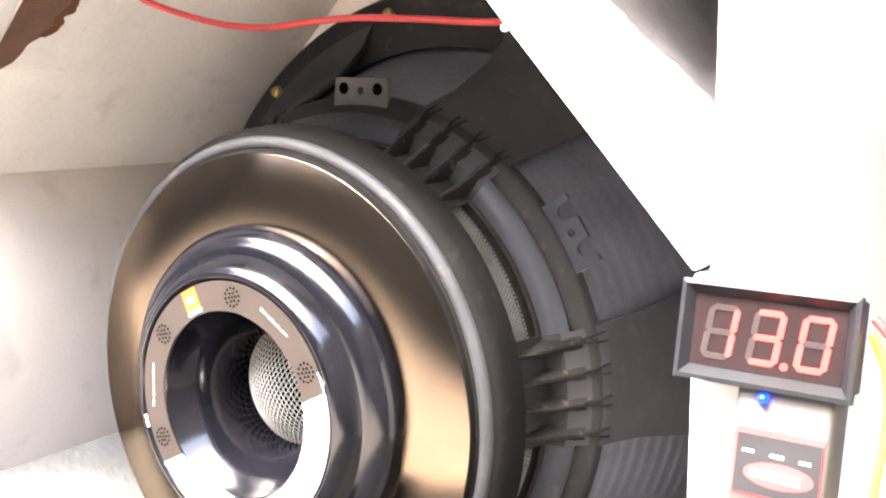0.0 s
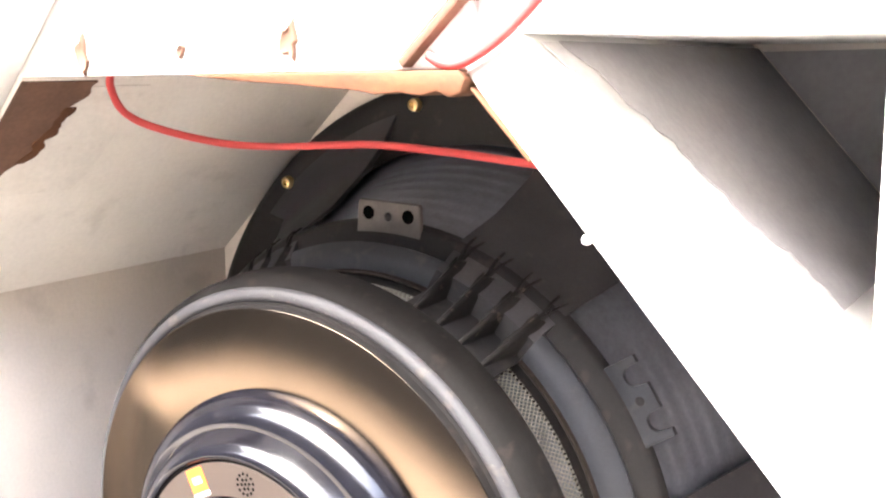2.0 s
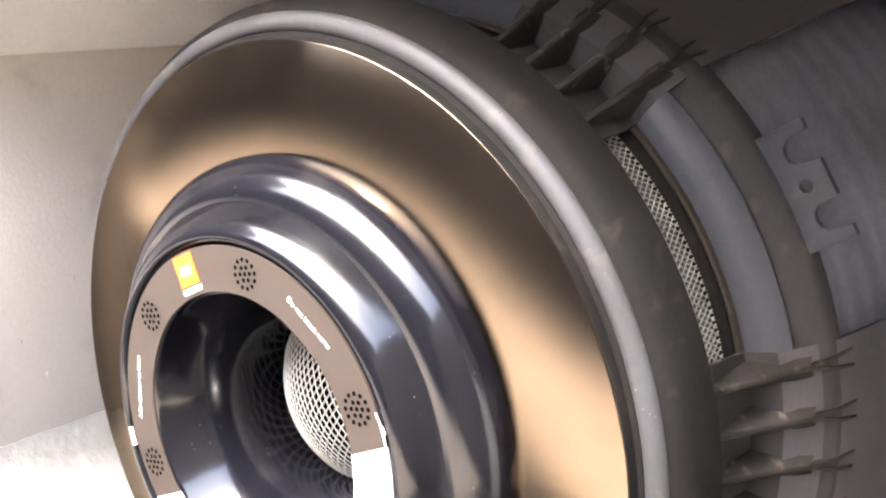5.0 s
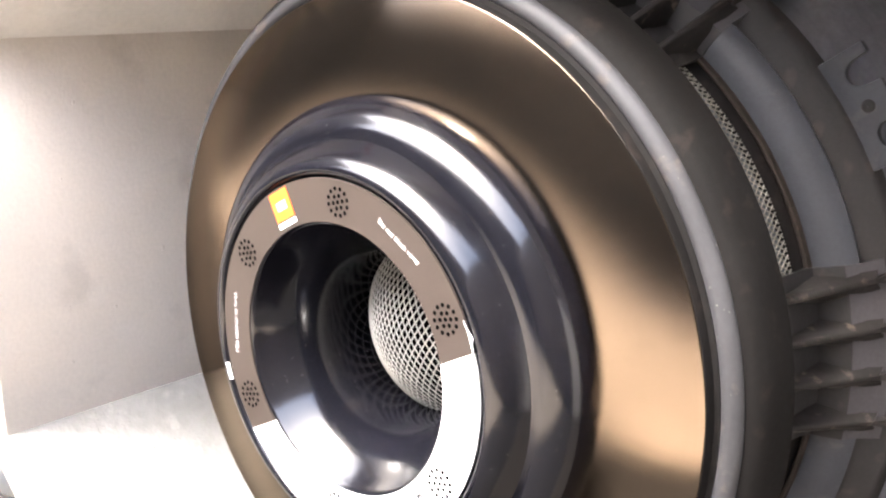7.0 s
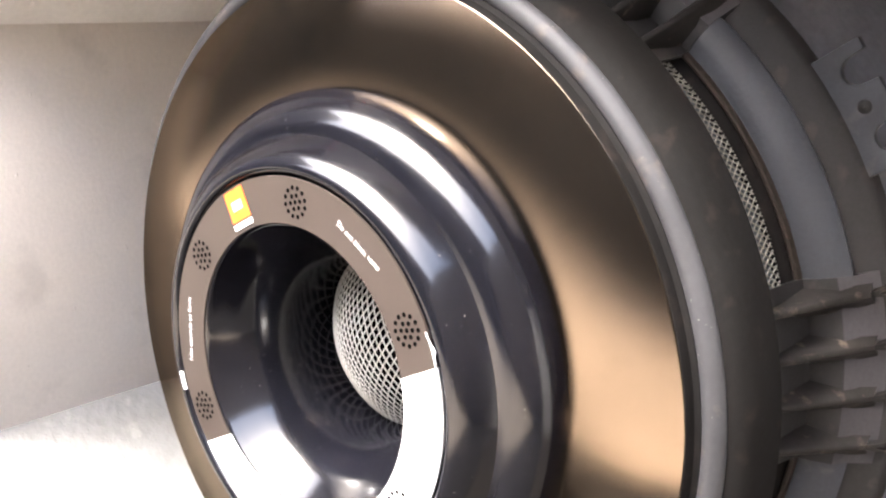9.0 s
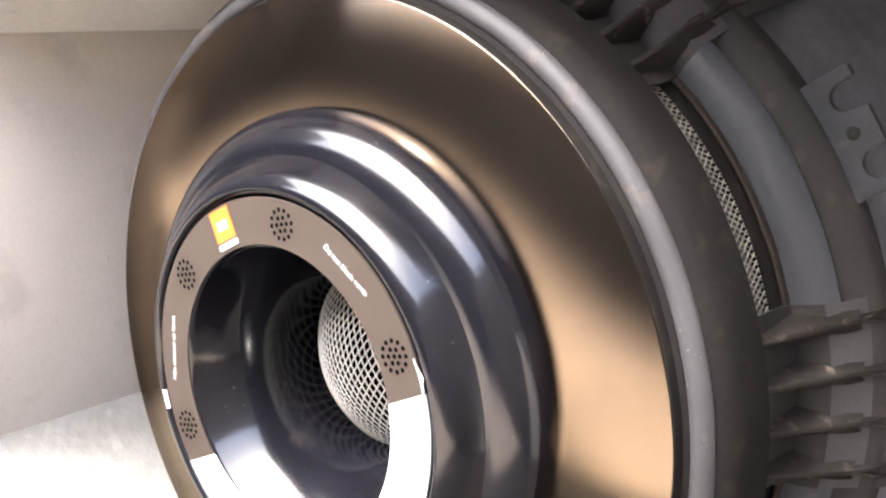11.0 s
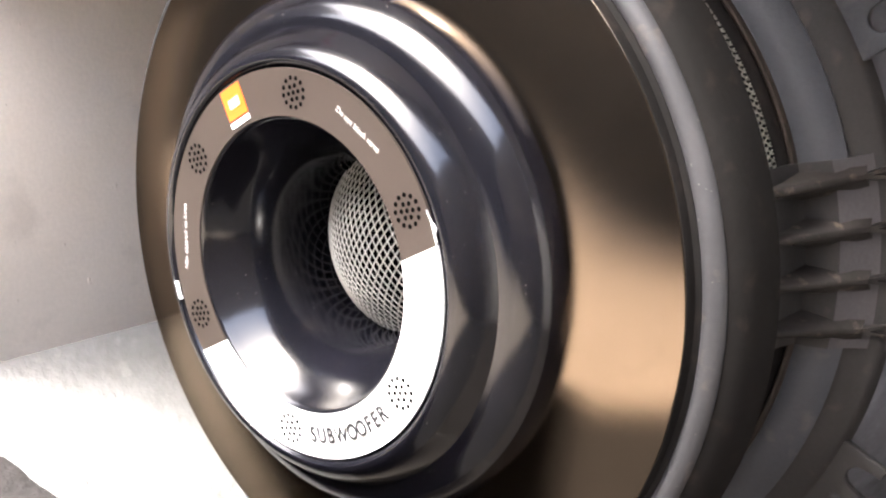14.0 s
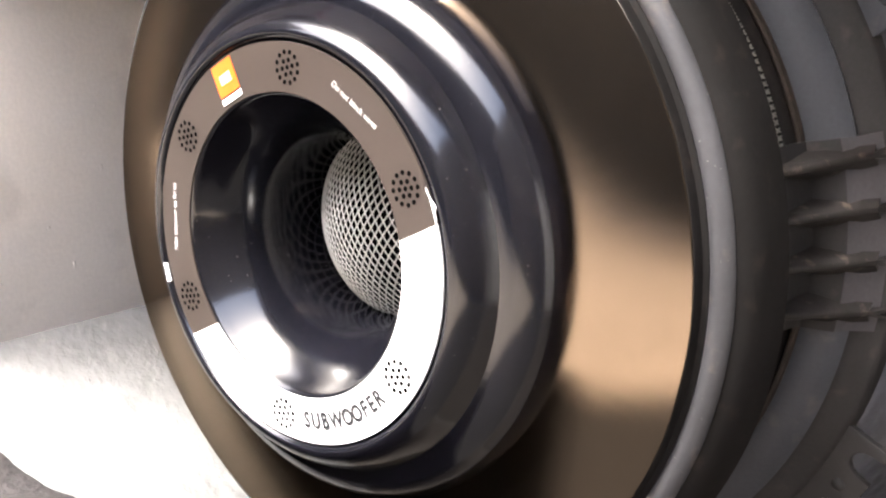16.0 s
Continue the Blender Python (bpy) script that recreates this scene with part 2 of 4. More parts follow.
def lettering(text, size, m, name, material, parent, align="CENTER", bold=0.0):
    """Flat raised letters from the built-in font as a mesh part."""
    cu = bpy.data.curves.new(name, "FONT")
    cu.body, cu.size, cu.align_x, cu.align_y, cu.extrude = text, size, align, "CENTER", 0.00005
    cu.offset = bold * size
    ob = new(name, cu)
    bpy.context.view_layer.update()
    me = bpy.data.meshes.new_from_object(ob.evaluated_get(bpy.context.evaluated_depsgraph_get()))
    bpy.data.objects.remove(ob)
    me.transform(m)
    me.materials.clear()
    me.materials.append(material)
    o = new(name, me)
    o.parent = parent
    return o


# ---- the cabinet: an eight-sided tunnel of painted boards ----
FRONT, BACK = -0.022, 0.186
T = 0.018


def board(name, a, b, thick, material, y0=FRONT, y1=BACK, label="", bevel=0.0012, cut=0.0, reach=0.0):
    """A board whose inner face runs from a to b (x, z); its thickness lies on the right of that way."""
    a, b = Vector((a[0], 0, a[1])), Vector((b[0], 0, b[1]))
    d = (b - a).normalized()
    a, b = a - d * reach, b + d * reach
    out = Vector((d.z, 0, -d.x)) * thick
    o = [(v.x, v.z) for v in (a, b, b + out - d * cut, a + out + d * cut)]
    bm = prism(o, y1 - y0, pose(0, y0, 0), bevel)
    return tagged(bm_to(name, bm, material), label, "wall", kind="structure")


XL, XR, ZT, ZB = -0.192, 0.218, 0.2005, -0.205
UL0, UL1 = (XL, 0.0955), (-0.080, ZT)
UR0, UR1 = (0.116, ZT), (XR, 0.0825)
LL0, LL1 = (-0.062, ZB), (XL, -0.071)
LR0, LR1 = (XR, -0.071), (0.088, ZB)
left_wall = board("wall_left", LL1, UL0, -T, GREY_PAINT, y0=FRONT + 0.001, reach=0.006, label="grey painted board wall inside the speaker cabinet")
slant_wall = board("wall_upper_left", UL0, UL1, -T, SLANT_PAINT, label="pale grey slanting board with chipped paint")
board("wall_upper_right", UR0, UR1, -T, WHITE_PAINT, label="white painted slanting board of the cabinet")
board("wall_right", UR1, LR0, -0.026, WHITE_PAINT, label="white painted upright board of the cabinet")
# two unseen boards coloured dark to hold back light bouncing onto the basket
board("wall_lower_right", LR0, LR1, -T, DARK_WALL, label="unseen lower slanting board of the cabinet, darkened against bounced light")
board("floor", LR1, LL0, -T, DARK_WALL, label="unseen bottom board of the cabinet, darkened against bounced light")
lower_wall = board("wall_lower_left", LL0, LL1, -T, LOWER_PAINT, label="white painted lower slanting board, rough and stained")
# top rail and the side of the square frame round the tunnel
tagged(bm_to("ceiling", box((0.338, BACK - FRONT, 0.030), pose(-0.051, (FRONT + BACK) / 2, ZT + 0.0155), 0.0012), WHITE_PAINT),
       "white painted top board of the cabinet", "ceiling", kind="structure")
tagged(bm_to("trim_rail", box((0.240, BACK - FRONT - 0.006, 0.0185), pose(0.2385, (FRONT + BACK) / 2, 0.2178, 0, 0.9, 0), 0.0012), WHITE_PAINT),
       "white painted rail beside the top board", "rail", kind="structure")
tagged(bm_to("wall_outer_right", box((0.024, BACK - FRONT - 0.003, 0.136), pose(XR + 0.0165, (FRONT + BACK) / 2, 0.1385), 0.001), WHITE_PAINT),
       "white painted upright side board of the outer frame", "wall", kind="structure")
# baffle with a round hole behind the driver
bm = bmesh.new()
ring_in = [bm.verts.new((0.172 * math.cos(2 * math.pi * i / 64), BACK, 0.172 * math.sin(2 * math.pi * i / 64))) for i in range(64)]
ring_out = []
for i in range(64):
    a = 2 * math.pi * i / 64
    k = 0.26 / max(abs(math.cos(a)), abs(math.sin(a)))
    ring_out.append(bm.verts.new((k * math.cos(a), BACK, k * math.sin(a))))
for i in range(64):
    bm.faces.new((ring_in[i], ring_in[(i + 1) % 64], ring_out[(i + 1) % 64], ring_out[i]))
solid = bmesh.ops.extrude_face_region(bm, geom=bm.faces[:])
bmesh.ops.translate(bm, verts=[v for v in solid["geom"] if isinstance(v, bmesh.types.BMVert)], vec=(0, 0.018, 0))
bmesh.ops.recalc_face_normals(bm, faces=bm.faces)
tagged(bm_to("wall_back", bm, GREY_PAINT), "grey painted baffle board with a round hole", "wall", kind="structure")
tagged(bm_to("wall_front", prism([(-1.2, -0.99), (-0.212, -0.99), (-0.212, 0.10), (-0.30, 0.22), (-1.2, 0.22)], 0.018, pose(0, FRONT + 0.001, 0), 0.001), WHITE_PAINT), "white painted front board of the speaker wall", "wall", kind="structure")
tagged(bm_to("wall_base", box((0.62, 0.20, 0.76), pose(0.10, 0.078, -0.608), 0.001), WHITE_PAINT), "white painted lower part of the speaker wall", "wall", kind="structure")
# unseen wall, added so the plate reflects something dark on the left
tagged(bm_to("wall_side_unseen", box((0.3, 14.0, 12.0), pose(-11.0, -2.0, 5.0), 0.01), UNSEEN_WALL), "unseen dark wall added on the left for the plate to reflect", "wall", kind="structure")
# canopy out of view, added to hold off overhead sun and sky
tagged(bm_to("ceiling_canopy_unseen", box((9, 2.20, 0.06), pose(-0.5, 0.66, 1.33), 0.004), UNSEEN_CANOPY), "unseen dark canopy added to shade the speaker wall", "roof", kind="structure")
# far wall out of view, added to hide low sky from reflections
tagged(bm_to("wall_far_unseen", box((34, 0.3, 7.5), pose(-1.0, -9.0, 2.75), 0.01), UNSEEN_WALL), "unseen dark wall added to hide low sky from reflections", "wall", kind="structure")
# unseen right-hand wall, added to darken reflections in the vent flare
tagged(bm_to("wall_side_unseen", box((0.3, 10.0, 3.4), pose(2.4, -4.4, 0.7), 0.01), UNSEEN_WALL), "unseen wall added on the right to darken reflections in the vent", "wall", kind="structure")
# dark strip never in view, added to darken reflections in the lower plate
tagged(bm_to("pavement", prism([(-6.0, -0.145), (-6.0, -2.7), (2.24, -1.5), (2.24, -0.145)], 0.02, pose(0, 0, -0.984, -90), 0.003), UNSEEN_STRIP), "unseen dark ground strip added for the plate to reflect", "pavement", kind="structure")
tagged(bm_to("ground", box((600, 600, 0.2), pose(0, 0, -1.1)), EARTH), "dry sandy earth ground", "ground", kind="structure")

# ---- the subwoofer ----
TURN0 = 26.0
sub = thing("subwoofer", "large black subwoofer seen from its magnet side, bolted to the baffle", "subwoofer", at=(0, 0, 0))


def polar(r, deg, y=0.0):
    a = radians(deg)
    return Vector((r * math.cos(a), y, r * math.sin(a)))


def face_m(r, deg, y, spin=0.0):
    """A pose on the magnet's rear face: x along the tangent (clockwise), z outwards, y inwards."""
    return Matrix.Translation(polar(r, deg, y)) @ pose(0, 0, 0, 0, 90 - deg + spin, 0)


def curve(points, per=5):
    """Points of a smooth curve through the given (radius, y) pairs."""
    out = []
    for i in range(len(points) - 1):
        p0, p1, p2, p3 = (Vector(points[max(0, min(len(points) - 1, i + k))]) for k in (-1, 0, 1, 2))
        for k in range(per):
            f = k / per
            out.append(tuple(0.5 * ((2 * p1) + (p2 - p0) * f + (2 * p0 - 5 * p1 + 4 * p2 - p3) * f * f + (3 * p1 - p0 - 3 * p2 + p3) * f ** 3)))
    return out + [points[-1]]


# magnet with its rubber boot, the spun plate and the flared vent
part("magnet", revolve([(0.1165, 0.0310), (0.1186, 0.0288), (0.1204, 0.0299), (0.1221, 0.0318), (0.1235, 0.0352), (0.1243, 0.0445), (0.1245, 0.0460), (0.1225, 0.0475), (0.100, 0.0475), (0.100, 0.031)], closed=True), MAGNET, sub, "dusty black magnet ring")
part("rim", revolve([(0.1134, 0.0285), (0.1135, 0.0270)] + curve([(0.1139, 0.0263), (0.1149, 0.0258), (0.1162, 0.0258), (0.1175, 0.0264), (0.1185, 0.0273), (0.1191, 0.0285)], 3) + [(0.1188, 0.0296), (0.110, 0.0300), (0.110, 0.0290)], closed=True), RUBBER, sub, "worn grey metal rim round the plate")
part("back_plate", revolve([(0.0770, 0.0222), (0.1113, 0.0222), (0.1116, 0.0224), (0.1116, 0.0240), (0.0770, 0.0280)], closed=True), SPUN_METAL, sub, "dark bronze spun metal plate")
# edge coloured dark in place of the dark surroundings it reflects
part("plate_edge", revolve([(0.1112, 0.0226), (0.1118, 0.0227), (0.1120, 0.0232), (0.1123, 0.0258), (0.1136, 0.0265), (0.1136, 0.0284), (0.1105, 0.0284)], closed=True), MAGNET, sub, "plate edge coloured dark in place of its dark reflection")
part("vent_flare", revolve(
    curve([(0.0793, 0.0226), (0.0793, 0.0205), (0.0789, 0.0180), (0.0779, 0.0154), (0.0763, 0.0131), (0.0743, 0.0112), (0.0721, 0.0098), (0.0699, 0.0089), (0.0676, 0.0086)], 6)
    + curve([(0.0676, 0.0086), (0.0664, 0.0066), (0.0650, 0.0044), (0.0635, 0.0024), (0.0618, 0.0008), (0.0602, -0.0002), (0.0588, -0.0005), (0.0578, 0.0002)], 6)[1:]
    + [(0.0570, 0.0016), (0.0566, 0.0010), (0.0432, 0.0010)]
    + curve([(0.0430, 0.0004), (0.0422, 0.0011), (0.0405, 0.0034), (0.0374, 0.0074), (0.0347, 0.0114), (0.0326, 0.0165), (0.0310, 0.0235), (0.0299, 0.0330), (0.0292, 0.0430), (0.0288, 0.0520)], 4)
    + [(0.0288, 0.0700), (0.0400, 0.0700), (0.0770, 0.0300)], 192, closed=True), GLOSS_BLACK, sub, "glossy black flared vent")

# printed ring: dark above a straight line, white below it
CUT = -0.0112


def ring_piece(lower, r0=0.0433, r1=0.0566, y=0.0001, steps=96):
    bm = bmesh.new()
    e0, e1 = math.degrees(math.asin(CUT / r0)), math.degrees(math.asin(CUT / r1))
    lo = (180 - e0, 360 + e0) if lower else (e0, 180 - e0)
    hi = (180 - e1, 360 + e1) if lower else (e1, 180 - e1)
    A = [bm.verts.new(polar(r0, TURN0 + lo[0] + (lo[1] - lo[0]) * i / steps, y)) for i in range(steps + 1)]
    B = [bm.verts.new(polar(r1, TURN0 + hi[0] + (hi[1] - hi[0]) * i / steps, y)) for i in range(steps + 1)]
    for i in range(steps):
        bm.faces.new((A[i], B[i], B[i + 1], A[i + 1]))
    solid = bmesh.ops.extrude_face_region(bm, geom=bm.faces[:])
    bmesh.ops.translate(bm, verts=[v for v in solid["geom"] if isinstance(v, bmesh.types.BMVert)], vec=(0, 0.0007, 0))
    bmesh.ops.recalc_face_normals(bm, faces=bm.faces)
    return bm


label_dark = part("label", ring_piece(False), LABEL_BROWN, sub, "dark brown printed half ring")
label_white = part("label", ring_piece(True), LABEL_WHITE, sub, "white printed half ring")
for k, deg in enumerate((86, 146, 206, 266, 326, 26)):
    bm = bmesh.new()
    m = face_m(0.0500, deg, -0.00012)
    for ring, count in ((0.0, 1), (0.0020, 6), (0.0041, 12)):
        for c in range(count):
            x, z = ring * math.cos(2 * math.pi * c / count + 0.3), ring * math.sin(2 * math.pi * c / count + 0.3)
            disc = bmesh.ops.create_circle(bm, cap_ends=True, radius=0.00070 if deg in (266, 326) else 0.00066, segments=12)
            bmesh.ops.transform(bm, matrix=m @ pose(x, 0, z, 90), verts=disc["verts"])
    part("vent", bm, HOLE, label_white if deg in (266, 326) else label_dark, "round vent of small holes drawn as dark discs", 0)
m = face_m(0.0500, 116, -0.0001)
part("logo", prism([(-0.0046, -0.0034), (0.0046, -0.0034), (0.0046, 0.0058), (-0.0046, 0.0058)], 0.0002, m @ pose(0, -0.0001, 0)), LABEL_ORANGE, label_dark, "orange printed square", 0)
part("logo_mark", prism([(-0.0024, -0.0004), (0.0026, -0.0004), (0.0026, 0.0024), (-0.0024, 0.0024)], 0.0002, m @ pose(0, -0.00022, 0)), mat("pale_orange_print", (0.9, 0.55, 0.3), 0.4, vary=0.05), label_dark, "pale printed mark", 0)
part("logo_bar", prism([(-0.0046, -0.0056), (0.0046, -0.0056), (0.0046, -0.0040), (-0.0046, -0.0040)], 0.0002, m @ pose(0, -0.0001, 0)), LABEL_WHITE, label_dark, "white printed bar", 0)
FLAT = pose(0, 0, 0, 90, 0, 0)
lettering("Do not block vents", 0.00235, face_m(0.0500, 56, -0.0002) @ FLAT, "print", LABEL_WHITE, label_dark, bold=-0.018)
lettering("N\u00e3o obstruir os furos", 0.0024, face_m(0.0500, 177, -0.0002) @ FLAT, "print", LABEL_WHITE, label_dark, bold=-0.018)
word = "SUBWOOFER"
wide = dict(S=0.60, U=0.68, B=0.64, W=1.0, O=0.72, F=0.56, E=0.58, R=0.64)
total = sum(wide[ch] for ch in word)
run = 0.0
for ch in word:
    deg = 296 - 20.5 + 41.0 * (run + wide[ch] / 2) / total
    run += wide[ch]
    lettering(ch, 0.0065, face_m(0.0498, deg, -0.0002, 180) @ FLAT @ Matrix.Diagonal((0.80, 1, 1, 1)), "print", INK, label_white, bold=0.028)



def wire_dome(r, y_edge, rise, pitch, w, name, material, parent, label):
    """Expanded-metal mesh pressed into a dome: two crossing families of strands."""
    bm = bmesh.new()

    def height(x, z):
        q = min(1.0, (x * x + z * z) / (r * r))
        return y_edge - rise * (1 - q)

    n = int(2 * r / pitch) + 2
    for sgn in (1, -1):
        c, s = math.cos(radians(31)), math.sin(radians(31)) * sgn
        for i in range(-n, n + 1):
            off = i * pitch
            if abs(off) >= r:
                continue
            half = math.sqrt(r * r - off * off)
            prev = None
            for k in range(17):
                u = -half + 2 * half * k / 16
                x, z = u * s + off * c, u * c - off * s
                y = height(x, z)
                quad = [bm.verts.new((x + dx * c, y + dy, z - dx * s)) for dx, dy in ((-w, 0), (0, -w), (w, 0), (0, w))]
                if prev:
                    for q in range(4):
                        bm.faces.new((prev[q], prev[(q + 1) % 4], quad[(q + 1) % 4], quad[q]))
                prev = quad
    bmesh.ops.recalc_face_normals(bm, faces=bm.faces)
    return part(name, bm, material, parent, label)


wire_dome(0.0291, 0.042, 0.015, 0.00215, 0.00027, "vent_mesh", MESH_METAL, sub, "pale steel mesh dome inside the vent")
# flat black disc stands in for the dark depth behind the mesh
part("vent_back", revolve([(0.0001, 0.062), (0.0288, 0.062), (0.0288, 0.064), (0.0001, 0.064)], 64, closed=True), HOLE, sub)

# screen behind the magnet
bm = bmesh.new()
for sgn in (1, -1):
    for i in range(340):
        prev = None
        for k in range(13):
            a = 2 * math.pi * i / 340 + sgn * k * 0.015
            r, y = 0.1085 + 0.0048 * k / 12, 0.047 + 0.0285 * k / 12
            p = Vector((r * math.cos(a), y, r * math.sin(a)))
            tv = Vector((-math.sin(a), 0, math.cos(a))) * 0.00030
            rv = Vector((math.cos(a), 0, math.sin(a))) * 0.00030
            q = [bm.verts.new(p + d) for d in (tv, rv, -tv, -rv)]
            if prev:
                for j in range(4):
                    bm.faces.new((prev[j], prev[(j + 1) % 4], q[(j + 1) % 4], q[j]))
            prev = q
bmesh.ops.recalc_face_normals(bm, faces=bm.faces)
part("gap_screen", bm, OLD_MESH, sub, "dull steel mesh band behind the magnet")
part("top_plate", revolve([(0.060, 0.046), (0.098, 0.046), (0.098, 0.082), (0.060, 0.082)], closed=True), BASKET, sub)

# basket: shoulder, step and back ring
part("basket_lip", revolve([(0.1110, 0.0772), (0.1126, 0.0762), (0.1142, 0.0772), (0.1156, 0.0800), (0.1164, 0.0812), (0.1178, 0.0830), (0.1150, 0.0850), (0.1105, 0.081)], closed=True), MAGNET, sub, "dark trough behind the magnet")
part("lip_ridge", revolve([(0.1156, 0.0800), (0.1159, 0.0782), (0.1166, 0.0775), (0.1173, 0.0778), (0.1177, 0.0792), (0.1176, 0.0815), (0.1160, 0.0815)], closed=True), RUST, sub, "rusty brown ridge beside the shoulder")
part("shoulder", revolve([(0.1172, 0.0815), (0.1178, 0.0796), (0.1215, 0.0797), (0.1262, 0.0815), (0.1290, 0.0850), (0.1270, 0.0920), (0.1120, 0.0900)], closed=True), SATIN, sub, "satin grey basket shoulder")
part("basket_step", revolve([(0.1275, 0.0880), (0.1300, 0.0888), (0.1355, 0.0912), (0.1372, 0.0930), (0.1378, 0.0965), (0.1330, 0.0995), (0.1240, 0.0960)], closed=True), BASKET, sub)
# flat unseen ring added to stop light leaking through from behind
part("spider_light_stop", revolve([(0.070, 0.0965), (0.131, 0.0965), (0.131, 0.0985), (0.070, 0.0985)], closed=True), CONE, sub)
# cone with shallow rings
prof = []
for i in range(121):
    r = 0.128 + (0.166 - 0.128) * i / 120
    prof.append((r, 0.0975 + 0.086 * ((r - 0.128) / 0.038) ** 1.15 + 0.0004 * math.sin(i * 0.62)))
part("cone", revolve(prof + [(0.166, 0.187), (0.128, 0.1015)], closed=True), CONE, sub, "black ribbed cone")
part("flange", revolve([(0.165, 0.1735), (0.192, 0.1725), (0.1970, 0.1745), (0.1990, 0.1780), (0.1990, 0.1858), (0.165, 0.1858)], closed=True), BASKET, sub, "black basket rim")


def arm_mesh(centre, first, last):
    """A length of one basket arm, which runs from beside the magnet over the shoulder, then steeply down to the rim."""
    bm = bmesh.new()
    rows = []
    line = ((0.1040, 0.0610, 12.4), (0.1128, 0.0612, 12.4), (0.1142, 0.0625, 12.4), (0.1150, 0.0660, 12.3), (0.1164, 0.0745, 12.3), (0.1180, 0.0788, 12.2), (0.1215, 0.0794, 12.0), (0.1262, 0.0812, 11.8), (0.1294, 0.0852, 11.6),
            (0.1335, 0.0902, 11.6), (0.1372, 0.0935, 11.6), (0.1395, 0.1000, 11.6), (0.1460, 0.1200, 11.8), (0.1600, 0.1480, 12.6), (0.1730, 0.1665, 14.0), (0.1860, 0.1722, 17.0))
    for r, y, half in line[first:last]:
        rows.append([bm.verts.new(polar(r, centre + half * (k / 6 - 1), y)) for k in range(13)])
    for A, B in zip(rows, rows[1:]):
        for k in range(12):
            bm.faces.new((A[k], A[k + 1], B[k + 1], B[k]))
    solid = bmesh.ops.extrude_face_region(bm, geom=bm.faces[:])
    bmesh.ops.translate(bm, verts=[v for v in solid["geom"] if isinstance(v, bmesh.types.BMVert)], vec=(0, 0.005, 0))
    bmesh.ops.recalc_face_normals(bm, faces=bm.faces)
    return bm


def loft(stations):
    """A closed body through rings of equal length."""
    bm = bmesh.new()
    rings = [[bm.verts.new(p) for p in ring] for ring in stations]
    k = len(rings[0])
    for A, B in zip(rings, rings[1:]):
        for q in range(k):
            bm.faces.new((A[q], A[(q + 1) % k], B[(q + 1) % k], B[q]))
    bm.faces.new(rings[0])
    bm.faces.new(rings[-1][::-1])
    bmesh.ops.recalc_face_normals(bm, faces=bm.faces)
    return bm


def gusset(m):
    """A web standing on the shoulder: a thin crest, sides that flare out into the arm."""
    rings = []
    for r, crest, foot in ((0.1060, 0.0580, 0.0760), (0.1120, 0.0586, 0.0765), (0.1150, 0.0608, 0.0775), (0.1185, 0.0655, 0.0800), (0.1220, 0.0708, 0.0808), (0.1255, 0.0762, 0.0826), (0.1290, 0.0816, 0.0856), (0.1322, 0.0862, 0.0895)):
        d = foot - crest
        half = ((0.0006, 0.0), (0.0010, 0.0006), (0.0016, 0.35 * d), (0.0024, 0.68 * d), (0.0038, 0.93 * d), (0.0048, d + 0.0012))
        rings.append([m @ Vector((r, crest + dy, -h)) for h, dy in half] + [m @ Vector((r, crest + dy, h)) for h, dy in reversed(half)])
    return loft(rings)


def fork(m, side):
    """One of the two low ridges into which a web runs out."""
    rings = []
    for r, y, off, half in ((0.1290, 0.0822, 0.0, 0.0008), (0.1325, 0.0866, 0.2, 0.0010), (0.1350, 0.0892, 0.8, 0.0009), (0.1376, 0.0926, 1.6, 0.0008), (0.1398, 0.0985, 2.3, 0.0004)):
        z = side * off * 0.001
        rings.append([m @ Vector(p) for p in ((r, y, z - half * 0.5), (r - 0.0015, y + 0.006, z - half * 1.8), (r - 0.0015, y + 0.006, z + half * 1.8), (r, y, z + half * 0.5))])
    return loft(rings)


for centre in (61.4, 3.1, -57.0, -117.0, 183.0, 122.0):
    # each arm in two tones: root darker, outer length lighter
    part("arm_root", arm_mesh(centre, 0, 8), BASKET, sub, "dusty root of a basket arm, coloured darker than its outer length")
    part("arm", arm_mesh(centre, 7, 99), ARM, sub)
    for k in range(4):
        m = pose(0, 0, 0, 0, -(centre + 6.1 * (1.5 - k)), 0)
        fin = part("fin", gusset(m), DUSTY, sub)
        for side in (1, -1):
            part("fin_ridge", fork(m, side), DUSTY, fin)
